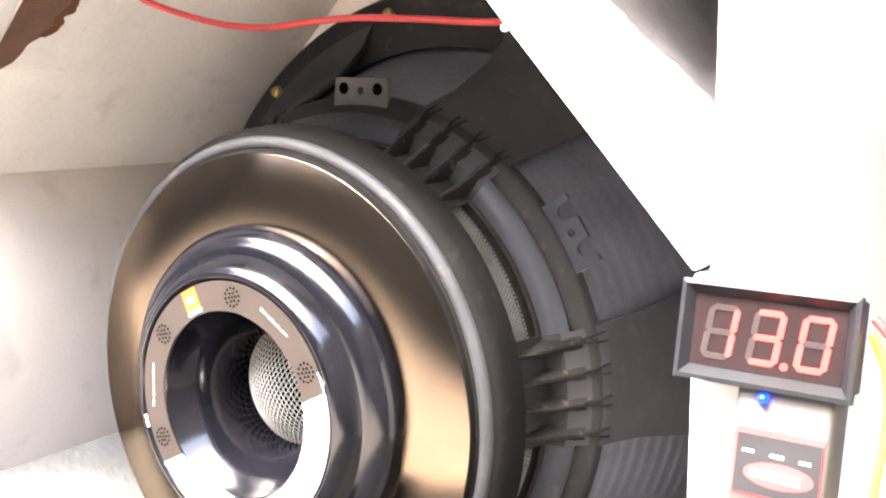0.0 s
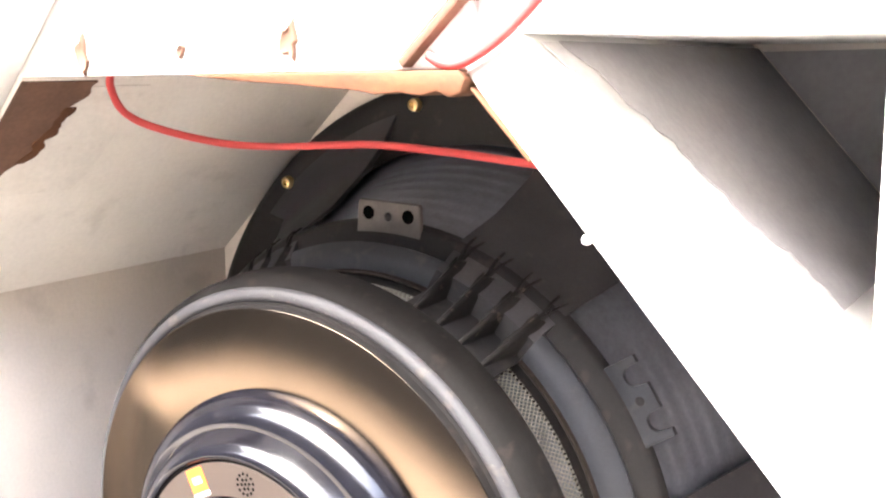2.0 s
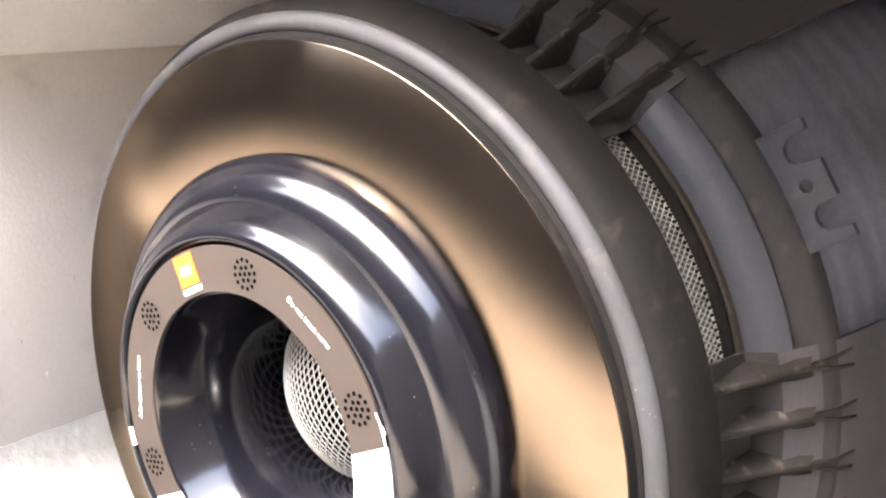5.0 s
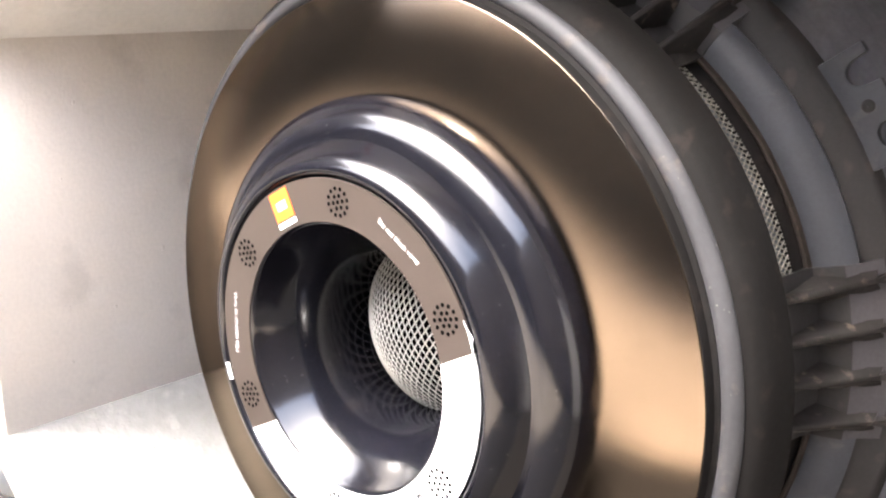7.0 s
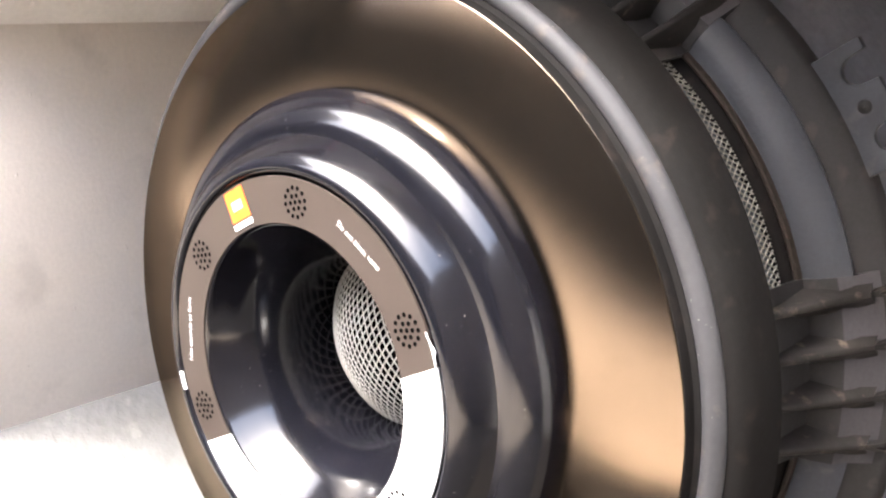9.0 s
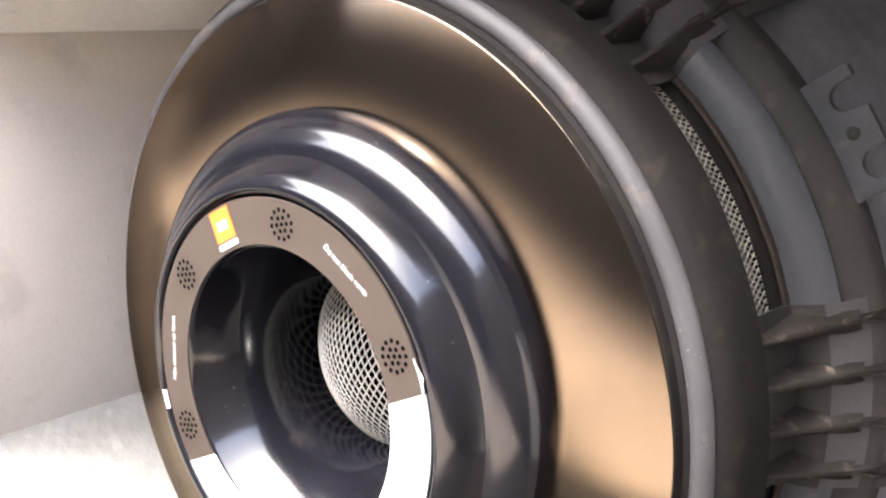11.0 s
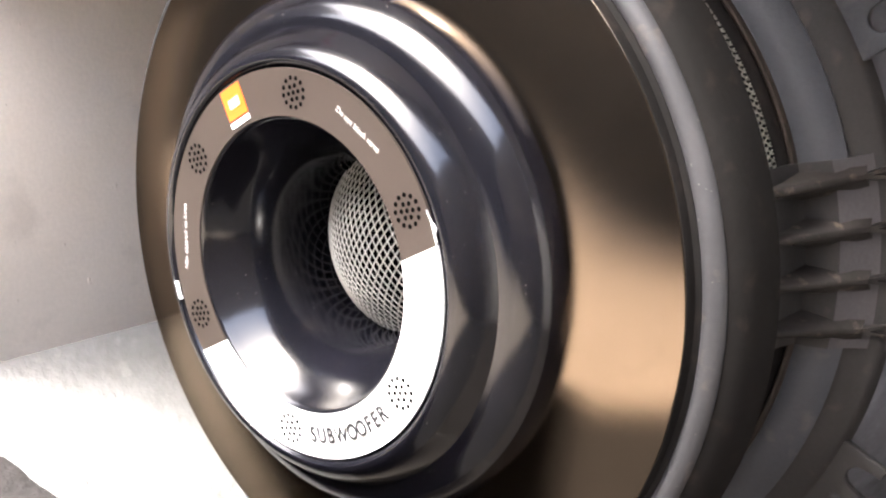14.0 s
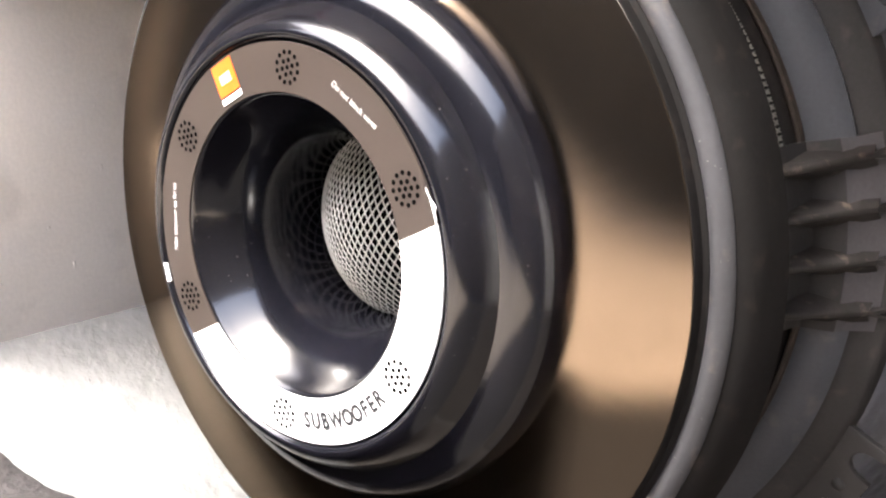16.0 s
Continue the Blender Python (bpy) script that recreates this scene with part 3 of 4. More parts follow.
# terminal brackets with two notches
for deg in (32.0, 87.6, 151.0, -28.0):
    m = face_m(0.1312 if deg == 87.6 else 0.1345, deg, 0.0900 if deg == 87.6 else 0.0925)
    w, h = 0.0170, 0.0150
    out = [(-w, 0), (w, 0), (w, h)]
    for cx in (0.0095, -0.0095):
        out += [(cx + 0.0042, h)] + [(cx + 0.0038 * math.cos(radians(a)), h - 0.0045 + 0.0038 * math.sin(radians(a))) for a in range(0, -181, -30)] + [(cx - 0.0042, h)]
    out += [(-w, h)]
    if deg == 87.6:
        out = [(-w, -0.004), (w, -0.004), (w * 0.95, h - 0.001), (w * 0.9, h), (-w * 0.9, h), (-w * 0.95, h - 0.001)]
    br = part("terminal_bracket", prism(out, 0.0028, m, 0.0004), SATIN if deg == 32.0 else BASKET if deg < 0 else BRACKET, sub)
    for cx in (-0.0105, 0.0105) if deg == 87.6 else ():
        part("terminal_hole", revolve([(0.0001, -0.0002), (0.0030, -0.0002), (0.0030, 0.0010), (0.0001, 0.0010)], 20, closed=True), HOLE, br, "dark disc drawn as a round hole").matrix_basis = m @ pose(cx, 0, 0.0095)
    part("rivet", revolve([(0.0001, -0.0009), (0.0012, -0.0008), (0.0019, -0.0002), (0.0019, 0.0005), (0.0001, 0.0005)], 20, closed=True), BASKET, br).matrix_basis = m @ pose(0, 0, 0.0085)
for deg in (131.5, 101, 71, 41, 161, 191):
    sc = part("mounting_screw", revolve([(0.0001, -0.0016), (0.0012, -0.0010), (0.0016, -0.0026), (0.0030, -0.0022), (0.0036, -0.0006), (0.0036, 0.002), (0.0001, 0.002)], 24, closed=True), BRASS, sub, "yellow zinc screw")
    sc.location = polar(0.188, deg, 0.1715)

# ---- digital voltmeter and level control on the frame ----
u = Vector((0.99967, -0.0086, -0.0241)).normalized()
w = Vector((-0.045, 0.172, 0.985)).normalized()
v = w.cross(u).normalized()
w = u.cross(v).normalized()
MM = Matrix.Translation((0.2434, -0.0357, 0.0684)) @ Matrix((u, v, w)).transposed().to_4x4()
meter = thing("digital_voltmeter", "black panel voltmeter with lit red digits", "voltmeter")
meter.matrix_world = MM
W2, H2 = 0.0246, 0.0143
bm = bmesh.new()
loops = [(W2, H2, 0.0), (W2 - 0.0014, H2 - 0.0014, -0.0004), (W2 - 0.0036, H2 - 0.0042, 0.0032)]
prev = None
back = [bm.verts.new((sx * W2, 0.0035, sz * H2)) for sx, sz in ((-1, -1), (1, -1), (1, 1), (-1, 1))]
prev = back
for a, b, y in loops:
    cur = [bm.verts.new((sx * a, y, sz * b)) for sx, sz in ((-1, -1), (1, -1), (1, 1), (-1, 1))]
    for k in range(4):
        bm.faces.new((prev[k], prev[(k + 1) % 4], cur[(k + 1) % 4], cur[k]))
    prev = cur
bmesh.ops.recalc_face_normals(bm, faces=bm.faces)
part("bezel", bm, BLACK_PLASTIC, meter, "black bevelled bezel", 0)
part("housing", box((0.0455, 0.017, 0.0262), pose(0, 0.0121, 0), 0.0008), BLACK_PLASTIC, meter)
window = part("window", box((2 * W2 - 0.0071, 0.0006, 2 * H2 - 0.0083), pose(0, 0.0031, 0)), SMOKED, meter, "smoked display window", 0)


def segment(x0, z0, x1, z1, on, parent):
    d = Vector((x1 - x0, z1 - z0))
    n = Vector((-d.y, d.x)).normalized() * 0.00085
    t = d.normalized() * 0.0007
    pts = [(x0, z0), (x0 + t.x + n.x, z0 + t.y + n.y), (x1 - t.x + n.x, z1 - t.y + n.y), (x1, z1), (x1 - t.x - n.x, z1 - t.y - n.y), (x0 + t.x - n.x, z0 + t.y - n.y)]
    part("segment", prism(pts, 0.0003, pose(0, 0.0025, 0)), SEG_ON if on else SEG_OFF, parent, "lit red segment" if on else "dead pale segment", 0)


for cx, lit in ((-0.0130, "bc"), (0.0, "abgcd"), (0.0132, "abcdef")):
    h, b, s = 0.0070, 0.0036, 0.0008
    for key, seg4 in dict(a=(-b + s, h, b + s, h), d=(-b - s, -h, b - s, -h), g=(-b, 0, b, 0), f=(-b, 0, -b + s, h), b=(b, 0, b + s, h), e=(-b - s, -h, -b, 0), c=(b - s, -h, b, 0)).items():
        x0, z0, x1, z1 = seg4
        segment(cx + x0, z0, cx + x1, z1, key in lit, window)
part("decimal_point", revolve([(0.0001, 0), (0.0011, 0), (0.0011, 0.0003), (0.0001, 0.0003)], 16, closed=True), SEG_ON, window, "lit red point").location = (0.0056, 0.0025, -0.0072)

CM = Matrix.Translation((0.2495, -0.0325, 0.0362)) @ Matrix((u, v, w)).transposed().to_4x4()
ctl = thing("bass_controller", "small grey control box with red front and lit blue lamp", "controller")
ctl.matrix_world = CM
part("body", box((0.0262, 0.020, 0.034), pose(0, 0.0040, 0), 0.0012, 3), GREY_CASE, ctl)
pan = part("front_panel", box((0.0236, 0.0006, 0.0185), pose(0.0002, -0.0063, -0.0035)), RED_PRINT, ctl, "red printed panel", 0)
part("print_band", box((0.0232, 0.0003, 0.0165), pose(0.0002, -0.0067, -0.0040)), INK, pan, "black printed field", 0)
for x, z, ww, hh in ((-0.008, -0.0005, 0.003, 0.0008), (0.0, -0.0008, 0.0036, 0.0009), (0.0075, -0.0011, 0.003, 0.0008)):
    part("print_bar", box((ww, 0.0003, hh), pose(x, -0.0069, z)), LABEL_WHITE, pan, "white printed bar", 0)
part("print_oval", prism([(0.0095 * math.cos(a) + 0.0008, 0.0035 * math.sin(a) - 0.0062) for a in [2 * math.pi * i / 32 for i in range(32)]], 0.0003, pose(0, -0.0070, 0)), RED_PRINT, pan, "red printed oval", 0)
for i in range(5):
    part("print_bar", box((0.0021, 0.0003, 0.0024), pose(-0.0056 + 0.0028 * i, -0.0073, -0.0061 - 0.0001 * i)), LABEL_WHITE, pan, "white printed bar", 0)
part("led", revolve([(0.0001, -0.0030), (0.0010, -0.0026), (0.0015, -0.0014), (0.0015, 0.001), (0.0001, 0.001)], 20, closed=True), LED_BLUE, ctl, "lit blue lamp").location = (-0.0055, -0.0060, 0.0145)

# ---- cables, wood pieces and what stands above the top rail ----
tagged(tube([(-0.066, 0.008, 0.2035), (-0.070, 0.010, 0.197), (-0.075, 0.020, 0.1865), (-0.067, 0.030, 0.1795), (-0.051, 0.050, 0.1725), (-0.034, 0.065, 0.1705), (-0.010, 0.065, 0.1715), (0.020, 0.065, 0.1725), (0.055, 0.065, 0.1705), (0.090, 0.065, 0.1675), (0.125, 0.065, 0.166), (0.150, 0.062, 0.162)], 0.0016, "speaker_cable", RED_WIRE),
       "thin red cable sagging across the cabinet opening", "cable")
tagged(tube([(0.106, -0.0240, 0.2050), (0.112, -0.0245, 0.2025), (0.119, -0.0245, 0.2035), (0.129, -0.0245, 0.2090), (0.138, -0.0245, 0.2165), (0.147, -0.0245, 0.2255), (0.155, -0.022, 0.2355), (0.162, -0.015, 0.250), (0.168, 0.0, 0.270)], 0.0015, "speaker_cable", RED_WIRE),
       "red cable running up over the white rail", "cable")
tagged(tube([(0.128, 0.02, 0.2335), (0.145, 0.02, 0.2335), (0.160, 0.015, 0.240), (0.172, 0.005, 0.256)], 0.0014, "signal_cable", PINK_WIRE), "pale pink cable lying on the white rail", "cable")
tagged(tube([(-0.082, 0.0, 0.246), (-0.070, 0.0, 0.2365), (-0.045, 0.0, 0.2345), (-0.018, 0.0, 0.2355), (0.016, 0.0, 0.2395), (0.039, 0.0, 0.250), (0.06, 0.01, 0.268)], 0.0016, "speaker_cable", RED_WIRE), "red cable with a bare end lying on the white rail", "cable")
for pts in ([(0.1385, 0.05, 0.2372), (0.150, 0.05, 0.2378), (0.168, 0.05, 0.2372), (0.190, 0.05, 0.2380), (0.235, 0.05, 0.2382)],
            [(0.1430, 0.046, 0.2372), (0.152, 0.042, 0.2345), (0.164, 0.040, 0.2300), (0.176, 0.040, 0.2292), (0.196, 0.042, 0.2330), (0.235, 0.046, 0.2372)],
            [(0.1480, 0.053, 0.2374), (0.160, 0.056, 0.2350), (0.185, 0.056, 0.2352), (0.235, 0.052, 0.2356)]):
    tagged(tube(pts, 0.0014, "power_cable", YELLOW_WIRE), "yellow cable lying on the white rail", "cable", "yellow cables")
for x in (0.160, 0.181):
    tagged(tube([(x + 0.001, 0.035, 0.2335), (x + 0.002, 0.035, 0.240), (x, 0.04, 0.247), (x - 0.006, 0.05, 0.256), (x - 0.02, 0.06, 0.266)], 0.0015, "signal_cable", DARK_RED), "dark red cable hanging behind the rail", "cable", "dark red cables")
# bare strip on the upper left board, its paint torn off with a ragged edge
dv = (Vector((UL1[0], 0, UL1[1])) - Vector((UL0[0], 0, UL0[1]))).normalized()
nv = Vector((dv.z, 0, -dv.x))
bm = bmesh.new()
lo, hi = [], []
for i in range(61):
    f = i / 60
    p = Vector((-0.136, 0, 0)).lerp(Vector((-0.081, 0, 0)), f)
    p.z = UL0[1] + (p.x - UL0[0]) * dv.z / dv.x
    edge = -0.021 + 0.034 * f ** 0.75 + 0.007 * (noise.noise((f * 5.3, 2.7, 0.4)) + 0.45 * noise.noise((f * 12.0, 1.1, 5.0)))
    lo.append(bm.verts.new(p + nv * 0.0008 + Vector((0, FRONT + 0.0005, 0))))
    hi.append(bm.verts.new(p + nv * 0.0008 + Vector((0, max(edge, FRONT + 0.001), 0))))
for i in range(60):
    bm.faces.new((lo[i], lo[i + 1], hi[i + 1], hi[i]))
solid = bmesh.ops.extrude_face_region(bm, geom=bm.faces[:])
bmesh.ops.translate(bm, verts=[v for v in solid["geom"] if isinstance(v, bmesh.types.BMVert)], vec=nv * -0.0012)
bmesh.ops.recalc_face_normals(bm, faces=bm.faces)
tagged(bm_to("trim", bm, BROWN_WOOD, smooth=0), "bare brown plywood strip with torn paint", "trim", kind="structure")
# a layer of painted paper behind the torn strip, ending in a straight seam
bm = bmesh.new()
lo, hi = [], []
for i in range(41):
    f = 0.53 + 0.44 * i / 40
    p = Vector((UL0[0], 0, UL0[1])).lerp(Vector((UL1[0], 0, UL1[1])), f) + nv * 0.0001
    seam = 0.0385 + 0.010 * (f - 0.68) - 0.05 * max(0.0, 0.60 - f) + 0.0006 * noise.noise((f * 30, 1.0, 6.0))
    lo.append(bm.verts.new(p + Vector((0, FRONT + 0.002, 0))))
    hi.append(bm.verts.new(p + Vector((0, seam, 0))))
for i in range(40):
    bm.faces.new((lo[i], lo[i + 1], hi[i + 1], hi[i]))
solid = bmesh.ops.extrude_face_region(bm, geom=bm.faces[:])
bmesh.ops.translate(bm, verts=[v for v in solid["geom"] if isinstance(v, bmesh.types.BMVert)], vec=nv * 0.0004)
bmesh.ops.recalc_face_normals(bm, faces=bm.faces)
tagged(bm_to("trim", bm, TAPE, smooth=0), "grey painted paper layer with a straight seam", "trim", kind="structure")
# a splinter of raw wood left along the torn edge
bm = bmesh.new()
lo, hi = [], []
for i in range(31):
    f = 0.36 + 0.44 * i / 30
    p = Vector((-0.136 + 0.055 * f, 0, 0))
    p.z = UL0[1] + (p.x - UL0[0]) * dv.z / dv.x
    edge = -0.021 + 0.034 * f ** 0.75 + 0.007 * (noise.noise((f * 5.3, 2.7, 0.4)) + 0.45 * noise.noise((f * 12.0, 1.1, 5.0)))
    lo.append(bm.verts.new(p + nv * 0.0012 + Vector((0, max(edge - 0.0015, FRONT + 0.001), 0))))
    hi.append(bm.verts.new(p + nv * 0.0012 + Vector((0, max(edge, FRONT) + 0.0022 + 0.0045 * abs(noise.noise((f * 11.0, 7.0, 1.0))), 0))))
for i in range(30):
    bm.faces.new((lo[i], lo[i + 1], hi[i + 1], hi[i]))
solid = bmesh.ops.extrude_face_region(bm, geom=bm.faces[:])
bmesh.ops.translate(bm, verts=[v for v in solid["geom"] if isinstance(v, bmesh.types.BMVert)], vec=nv * -0.0014)
bmesh.ops.recalc_face_normals(bm, faces=bm.faces)
tagged(bm_to("trim", bm, RAW_WOOD, smooth=0), "orange splinter of raw wood along torn paint", "trim", kind="structure")
# rail's shade painted as grey sheets on the upper right board's outer face, wavy-edged
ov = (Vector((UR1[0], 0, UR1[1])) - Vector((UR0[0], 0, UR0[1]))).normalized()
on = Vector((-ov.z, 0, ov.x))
for start, lift, wave, material, text in ((-0.013, 0.0003, 4.0, SHADE_EDGE, "soft edge of painted shade on a slanting board"), (-0.002, 0.0008, 0.7, PAINTED_SHADE, "grey sheet painted as the shade under the rail")):
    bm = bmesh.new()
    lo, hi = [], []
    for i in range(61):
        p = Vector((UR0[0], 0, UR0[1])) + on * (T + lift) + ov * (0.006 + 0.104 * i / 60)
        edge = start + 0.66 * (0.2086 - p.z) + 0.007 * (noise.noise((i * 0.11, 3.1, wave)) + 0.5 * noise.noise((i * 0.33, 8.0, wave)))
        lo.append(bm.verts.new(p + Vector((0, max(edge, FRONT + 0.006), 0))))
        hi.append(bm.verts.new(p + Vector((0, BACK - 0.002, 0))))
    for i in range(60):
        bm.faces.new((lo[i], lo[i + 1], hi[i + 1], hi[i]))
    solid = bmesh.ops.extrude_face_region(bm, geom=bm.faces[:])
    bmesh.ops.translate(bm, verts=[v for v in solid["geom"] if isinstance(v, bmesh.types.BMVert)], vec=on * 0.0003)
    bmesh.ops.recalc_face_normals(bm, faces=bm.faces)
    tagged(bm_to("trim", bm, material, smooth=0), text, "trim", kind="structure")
# the same painted shade carried onto the baffle and the outer side board
tagged(bm_to("trim", prism([(0.136, 0.2070), (0.2210, 0.2070), (0.2210, 0.1085)], 0.0006, pose(0, BACK - 0.0012, 0)), PAINTED_SHADE), "grey sheet painted as shade on the baffle behind the slanting board", "trim", kind="structure")
tagged(bm_to("trim", box((0.0006, BACK - FRONT - 0.030, 0.128), pose(XR + 0.0040, (FRONT + BACK) / 2 + 0.014, 0.1375)), PAINTED_SHADE), "grey sheet painted as shade inside the outer side board", "trim", kind="structure")
# raw edge under the rail
edge = [(0.010, 0.2010), (0.1165, 0.2010), (0.1185, 0.1985), (0.1172, 0.1948), (0.1135, 0.1936), (0.1090, 0.1952), (0.1040, 0.1940), (0.0960, 0.1950), (0.0880, 0.1944), (0.0790, 0.1958), (0.0690, 0.1964), (0.0560, 0.1976), (0.0420, 0.1982), (0.0260, 0.1994)]
tagged(bm_to("trim", prism(edge, 0.010, pose(0, FRONT - 0.0035, 0), 0.0006), RAW_WOOD), "raw orange fibreboard edge torn under the rail", "trim", kind="structure")
# slanting boards above the rail
def slant(name, a, b, width, depth, y, material, label):
    a, b = Vector((a[0], 0, a[1])), Vector((b[0], 0, b[1]))
    d = (b - a).normalized()
    n = Vector((-d.z, 0, d.x)) * width
    bm = prism([(p.x, p.z) for p in (a, b, b + n, a + n)], depth, pose(0, y, 0), 0.0008)
    return tagged(bm_to(name, bm, material), label, "board")


slant("slanting_board", (0.0960, 0.2035), (0.2060, 0.3040), 0.0115, 0.100, FRONT - 0.004, WHITE_PAINT, "white painted slanting board above the rail")
slant("board_edge", (0.0985, 0.2015), (0.2085, 0.3020), 0.0027, 0.100, FRONT - 0.0045, BROWN_WOOD, "brown raw plywood edge of a slanting board")
slant("slanting_board", (-0.0180, 0.2660), (-0.1320, 0.1500), -0.028, 0.012, FRONT - 0.0125, WHITE_PAINT, "white painted slanting board across the rail end")
tagged(bm_to("upright_board", prism([(0.0835, 0.2325), (0.112, 0.2325), (0.102, 0.240), (0.088, 0.254), (0.0835, 0.262)], 0.012, pose(0, FRONT, 0), 0.0006), WHITE_PAINT), "white painted board standing on the rail", "board")
horn = thing("cast_bracket", "grey cast bracket with a yellow zinc bolt", "bracket")
part("body", prism([(0.094, 0.254), (0.106, 0.2385), (0.111, 0.2355), (0.118, 0.2385), (0.139, 0.252), (0.139, 0.275), (0.094, 0.275)], 0.008, pose(0, FRONT + 0.001, 0), 0.001), GREY_METAL, horn)
part("bolt", revolve([(0.0001, -0.004), (0.0012, -0.0038), (0.0018, -0.0024), (0.0034, -0.0028), (0.0042, -0.0012), (0.0042, 0.001), (0.0001, 0.001)], 6, closed=True), BRASS, horn, "yellow zinc bolt").location = (0.1150, FRONT + 0.001, 0.2435)
for x, z in ((-0.0435, 0.2085), (0.0070, 0.2085), (0.0540, 0.2105), (0.1000, 0.2270), (-0.090, 0.2330)):
    r = 0.0026 if x in (-0.0435, 0.0540) else 0.0014
    bm = revolve([(0.0001, -0.0002), (r * 0.6, -0.0003), (r, -0.0010), (r * 1.25, -0.0004), (r * 1.3, 0.0006), (0.0001, 0.0006)], 18, closed=True)
    for vert in bm.verts:
        k = 1 + 0.7 * noise.noise((vert.co.x * 420 + x * 90, 3.0, vert.co.z * 420))
        vert.co = Vector((vert.co.x * k, vert.co.y, vert.co.z * k))
    tagged(bm_to("screw_hole", bm, BROWN_WOOD), "torn raw wood screw hole in white paint", "hole").matrix_basis = pose(x, FRONT - 0.0003, z) @ Matrix.Diagonal((1, 1, 1.8 if r > 0.002 else 1.1, 1))
post = thing("red_post", "bright red painted steel post behind the rail", "post")
part("tube", box((0.036, 0.030, 0.34), pose(-0.160, 0.135, 0.405), 0.003), RED_PAINT, post)
def amplifier(at, size, label):
    x, y, z = size
    amp = thing("amplifier", label, "amplifier", at=at)
    part("case", box((x, y, z - 0.006), pose(0, 0, -0.003), 0.002), BLACK_PLASTIC, amp)
    part("lid", box((x - 0.004, y - 0.004, 0.0056), pose(0, 0, z / 2 - 0.0028), 0.0012), BLACK_PLASTIC, amp, "black lid")
    for k in range(4):
        sx, sz = (-1 if k % 2 else 1) * (x / 2 - 0.008), (-1 if k < 2 else 1) * (z / 2 - 0.009)
        part("screw", revolve([(0.0001, -0.0010), (0.0016, -0.0008), (0.0020, 0.0), (0.0020, 0.002), (0.0001, 0.002)], 16, closed=True), GREY_METAL, amp).location = (sx, -y / 2, sz)
    return amp


amplifier((-0.049, 0.130, 0.2425), (0.090, 0.060, 0.022), "black plastic box lying on the top board")
amplifier((0.185, 0.135, 0.2500), (0.20, 0.09, 0.046), "black plastic amplifier lying on the white rail")
# weathered plank standing before the front edge
bm = bmesh.new()
rows = []
for i in range(81):
    x = -0.30 + 0.34 * i / 80
    top = -0.0660 + 0.0022 * math.sin(x * 55 + 0.6) + 0.0004 * math.sin(x * 140) + 0.06 * max(0.0, x + 0.06)
    rows.append([bm.verts.new((x, -0.058 + dy + 0.0003 * math.sin(x * 300 + dz * 90), top + dz + 0.00015 * math.sin(x * 700 + dy * 400))) for dy, dz in
                 ((0.010, -0.90), (0.010, -0.004), (0.008, -0.001), (0.003, 0.0), (-0.004, -0.0012), (-0.010, -0.004), (-0.015, -0.010), (-0.018, -0.03), (-0.018, -0.90))])
for A, B in zip(rows, rows[1:]):
    for k in range(9):
        bm.faces.new((A[k], A[(k + 1) % 9], B[(k + 1) % 9], B[k]))
bm.faces.new(rows[0])
bm.faces.new(rows[-1][::-1])
bmesh.ops.recalc_face_normals(bm, faces=bm.faces)
tagged(bm_to("weathered_plank", bm, OLD_WOOD), "weathered grey wooden plank with a wavy edge", "plank")

# window frame bars and a net far behind the rail
for a, b, wd, nm in (((-0.480, 0.235), (-0.420, 0.335), 0.014, "bar"), ((-0.385, 0.235), (-0.325, 0.345), 0.024, "bar"), ((-0.252, 0.235), (-0.243, 0.345), 0.012, "bar")):
    slant("window_bar", a, b, wd, 0.02, 0.340, BLACK_PLASTIC, "black window bar behind the cabinet")
bm = bmesh.new()
for i in range(60):
    for sgn in (1, -1):
        x0 = -0.34 + 0.0045 * i
        x1 = x0 + sgn * 0.06
        q = [bm.verts.new(p) for p in ((x0, 0.37, 0.24), (x0 + 0.0014, 0.37, 0.24), (x1 + 0.0014, 0.37 + 0.0008 * sgn, 0.35), (x1, 0.37 + 0.0008 * sgn, 0.35))]
        f = bm.faces.new(q)
solid = bmesh.ops.extrude_face_region(bm, geom=bm.faces[:])
bmesh.ops.translate(bm, verts=[v for v in solid["geom"] if isinstance(v, bmesh.types.BMVert)], vec=(0, 0.001, 0))
tagged(bm_to("shade_net", bm, NET, smooth=0), "pale green woven shade net behind the rail", "net")
tagged(bm_to("backdrop", box((2.4, 0.14, 1.235), pose(-0.2, 0.37, -0.383), 0.002), GREY_METAL), "dark grey panel closing the place behind the cabinet", "panel", kind="structure")
# torn flakes of white paper at the rim of the printed ring
rnd = random.Random(4)
for a0, a1 in ((14.5, 24.0), (193.0, 199.0)):
    bm = bmesh.new()
    steps = 14
    A, B = [], []
    for i in range(steps + 1):
        deg = a0 + (a1 - a0) * i / steps
        k = math.sin(math.pi * min(1, 0.12 + i / steps)) if a0 < 90 else 0.6
        A.append(bm.verts.new(polar(0.0568, deg, -0.0006)))
        B.append(bm.verts.new(polar(0.0570 + 0.0016 * abs(k) * rnd.uniform(0.4, 1.0), deg, -0.0011)))
    for i in range(steps):
        bm.faces.new((A[i], B[i], B[i + 1], A[i + 1]))
    solid = bmesh.ops.extrude_face_region(bm, geom=bm.faces[:])
    bmesh.ops.translate(bm, verts=[v for v in solid["geom"] if isinstance(v, bmesh.types.BMVert)], vec=(0, 0.0004, 0))
    bmesh.ops.recalc_face_normals(bm, faces=bm.faces)
    part("label_flake", bm, LABEL_WHITE, label_white, "torn white paper edge", 0)

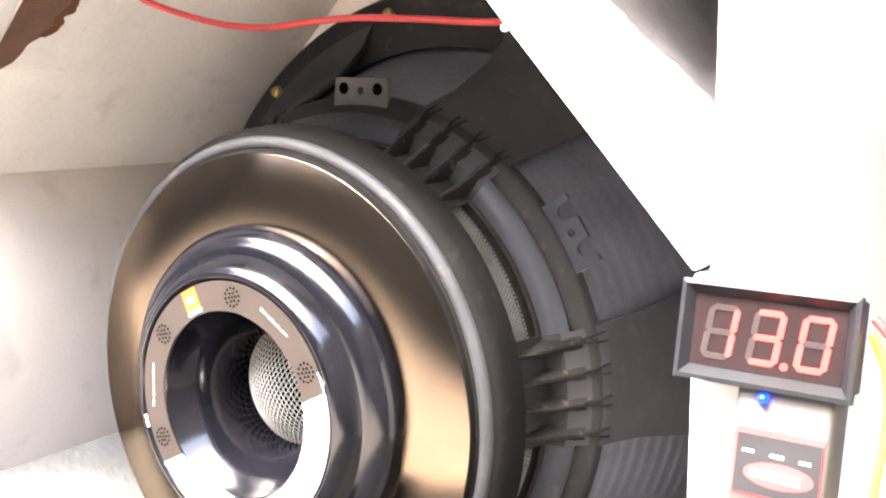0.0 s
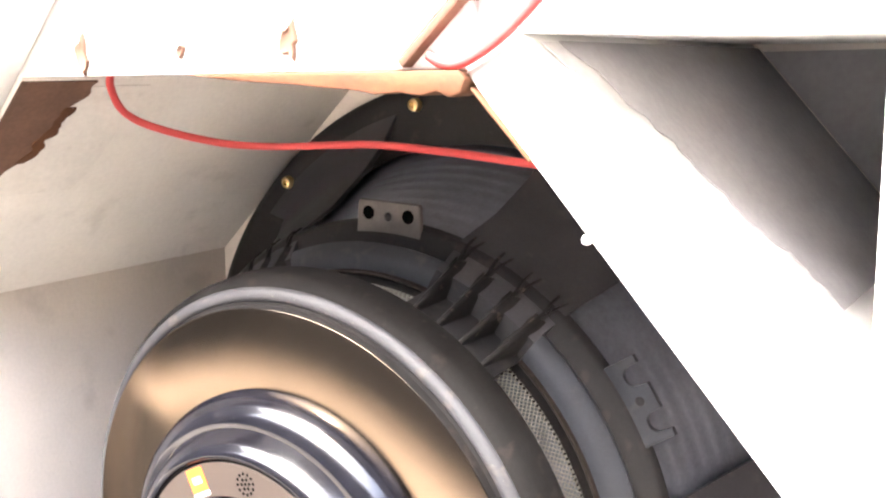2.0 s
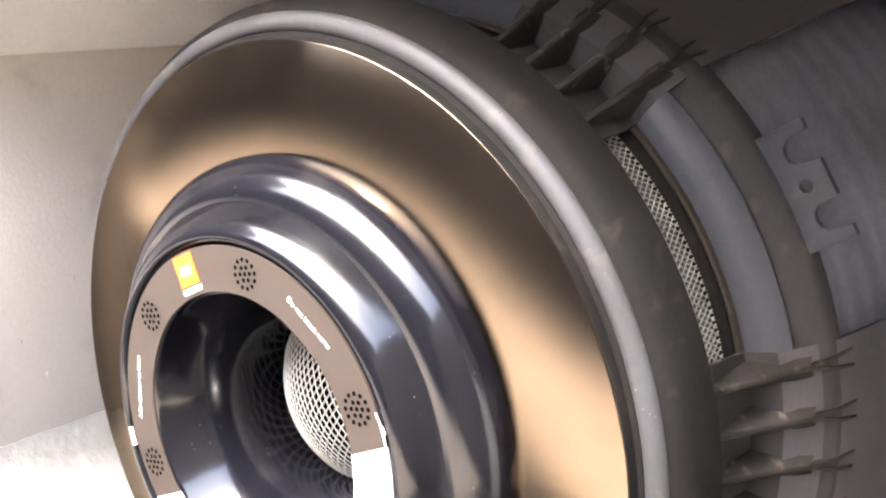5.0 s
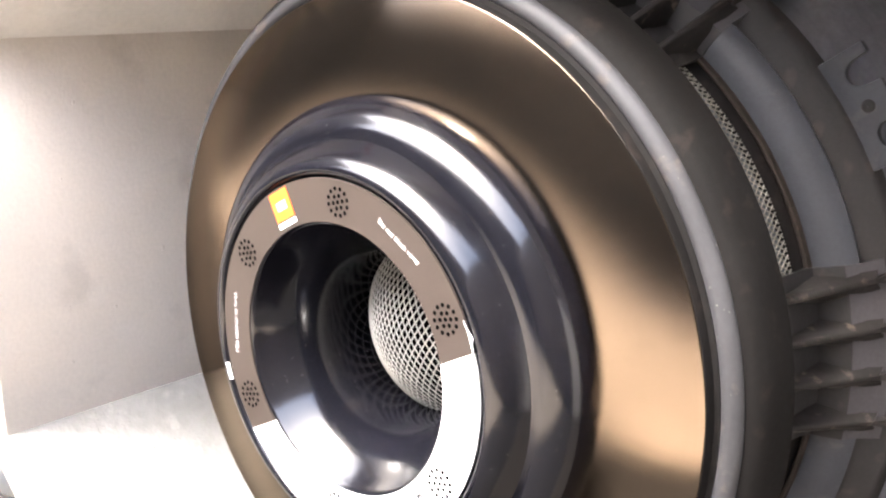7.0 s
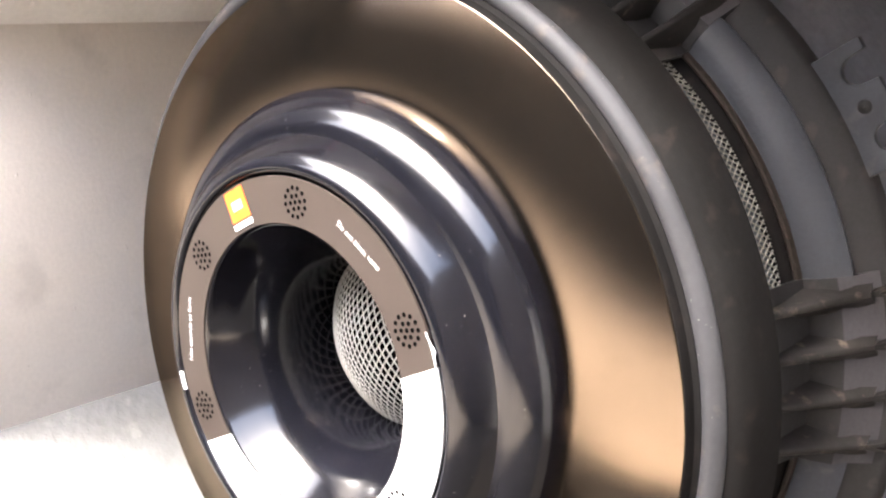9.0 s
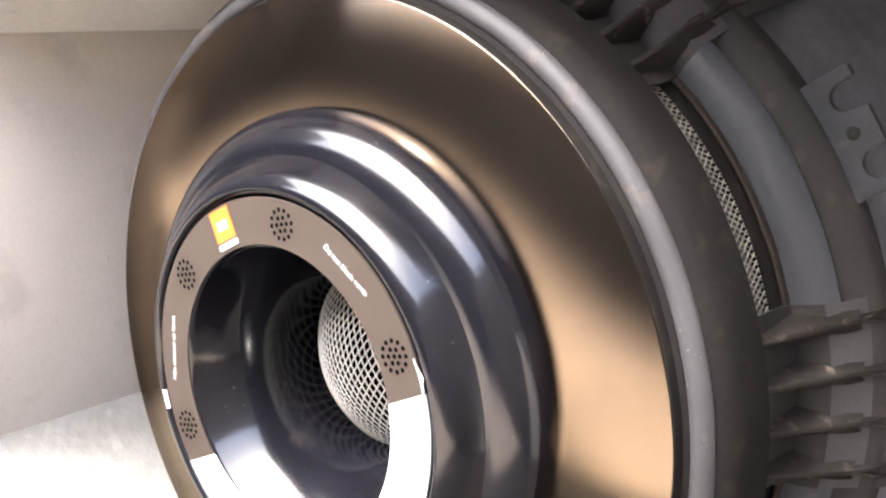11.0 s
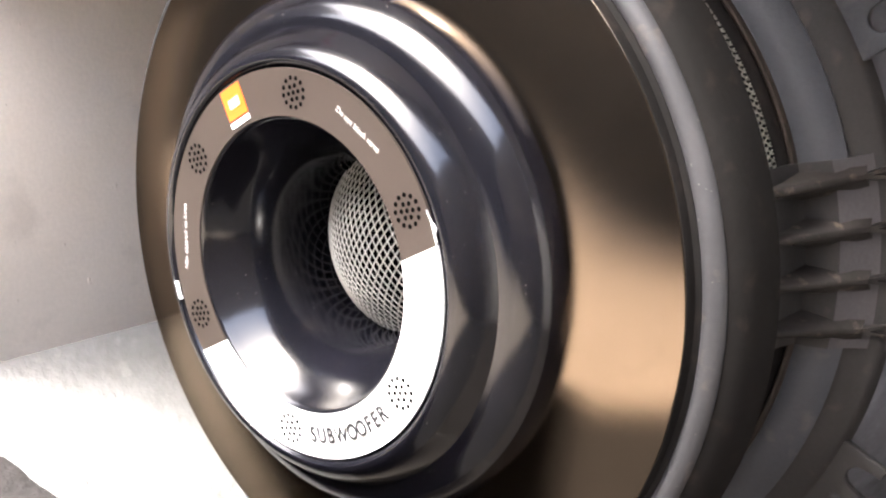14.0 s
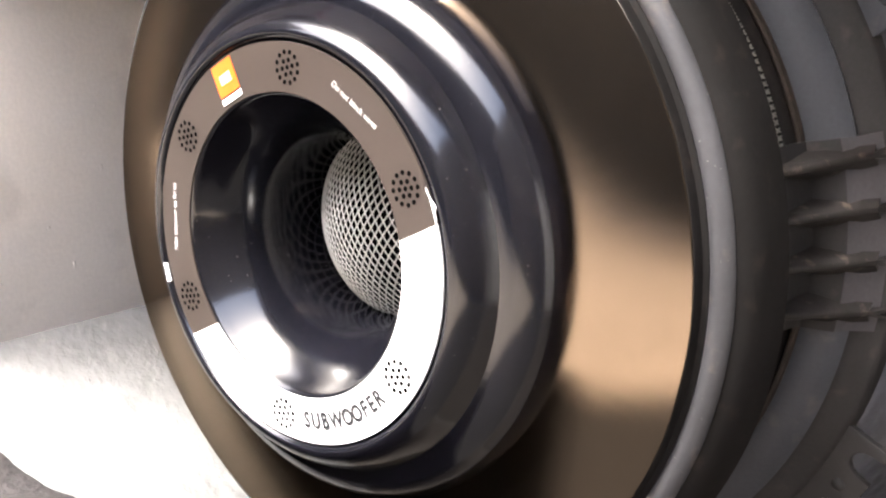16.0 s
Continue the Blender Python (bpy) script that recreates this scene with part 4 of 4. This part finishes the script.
# dried drips and lumps of paint on the cabinet boards
rnd = random.Random(11)


def lumps(wall, a, b, count, material, sizes, y0, y1, side):
    """Small flattened lumps of paint on a board's inner face, which runs from a to b (x, z)."""
    a, b = Vector((a[0], 0, a[1])), Vector((b[0], 0, b[1]))
    d = (b - a).normalized()
    n = Vector((d.z, 0, -d.x)) * side
    for _ in range(count):
        p = a.lerp(b, rnd.uniform(0.08, 0.95)) + Vector((0, rnd.uniform(y0, y1), 0))
        r = rnd.uniform(*sizes)
        bm = bmesh.new()
        ball = bmesh.ops.create_icosphere(bm, subdivisions=2, radius=1.0)["verts"]
        for v in ball:
            v.co *= 1 + 0.25 * noise.noise(v.co * 1.7 + p * 90)
        m = Matrix((d, Vector((0, 1, 0)), n)).transposed().to_4x4()
        bmesh.ops.transform(bm, matrix=Matrix.Translation(p) @ m @ Matrix.Diagonal((r * rnd.uniform(0.8, 2.2), r * rnd.uniform(0.7, 1.3), r * 0.22, 1)), verts=ball)
        part("paint_lump", bm, material, wall, "", 80)


lumps(slant_wall, UL0, UL1, 12, SLANT_PAINT, (0.0004, 0.0010), 0.0, 0.12, 1)
lumps(left_wall, LL1, UL0, 10, GREY_PAINT, (0.0004, 0.0010), 0.0, 0.14, 1)
lumps(lower_wall, LL0, LL1, 26, LOWER_PAINT, (0.0003, 0.0011), -0.015, 0.12, 1)
# raw inner edge of the upper right board, with a torn screw hole
slant("board_edge", (0.1190, 0.1965), (0.1370, 0.1772), -0.0010, 0.006, FRONT - 0.0012, RAW_WOOD, "raw orange edge of a white slanting board")
tagged(bm_to("screw_hole", revolve([(0.0001, -0.0002), (0.0006, -0.0003), (0.0010, -0.0008), (0.0013, -0.0004), (0.0014, 0.0006), (0.0001, 0.0006)], 18, closed=True), LABEL_WHITE), "torn white screw hole in the slanting board", "hole").location = (0.1530, FRONT - 0.0003, 0.1572)
# leads hanging from the meter
tagged(tube([(0.2690, -0.022, 0.070), (0.2735, -0.024, 0.060), (0.2745, -0.026, 0.045), (0.2725, -0.028, 0.025), (0.2735, -0.028, 0.0), (0.276, -0.026, -0.04), (0.277, -0.022, -0.09)], 0.0012, "meter_cable", YELLOW_WIRE), "thin yellow lead hanging from the voltmeter", "cable", "meter leads")
tagged(tube([(0.2690, -0.020, 0.074), (0.2765, -0.021, 0.064), (0.2780, -0.023, 0.045), (0.2765, -0.025, 0.020), (0.2775, -0.025, -0.005), (0.280, -0.023, -0.045), (0.281, -0.020, -0.09)], 0.0012, "meter_cable", RED_WIRE), "thin red lead hanging from the voltmeter", "cable", "meter leads")
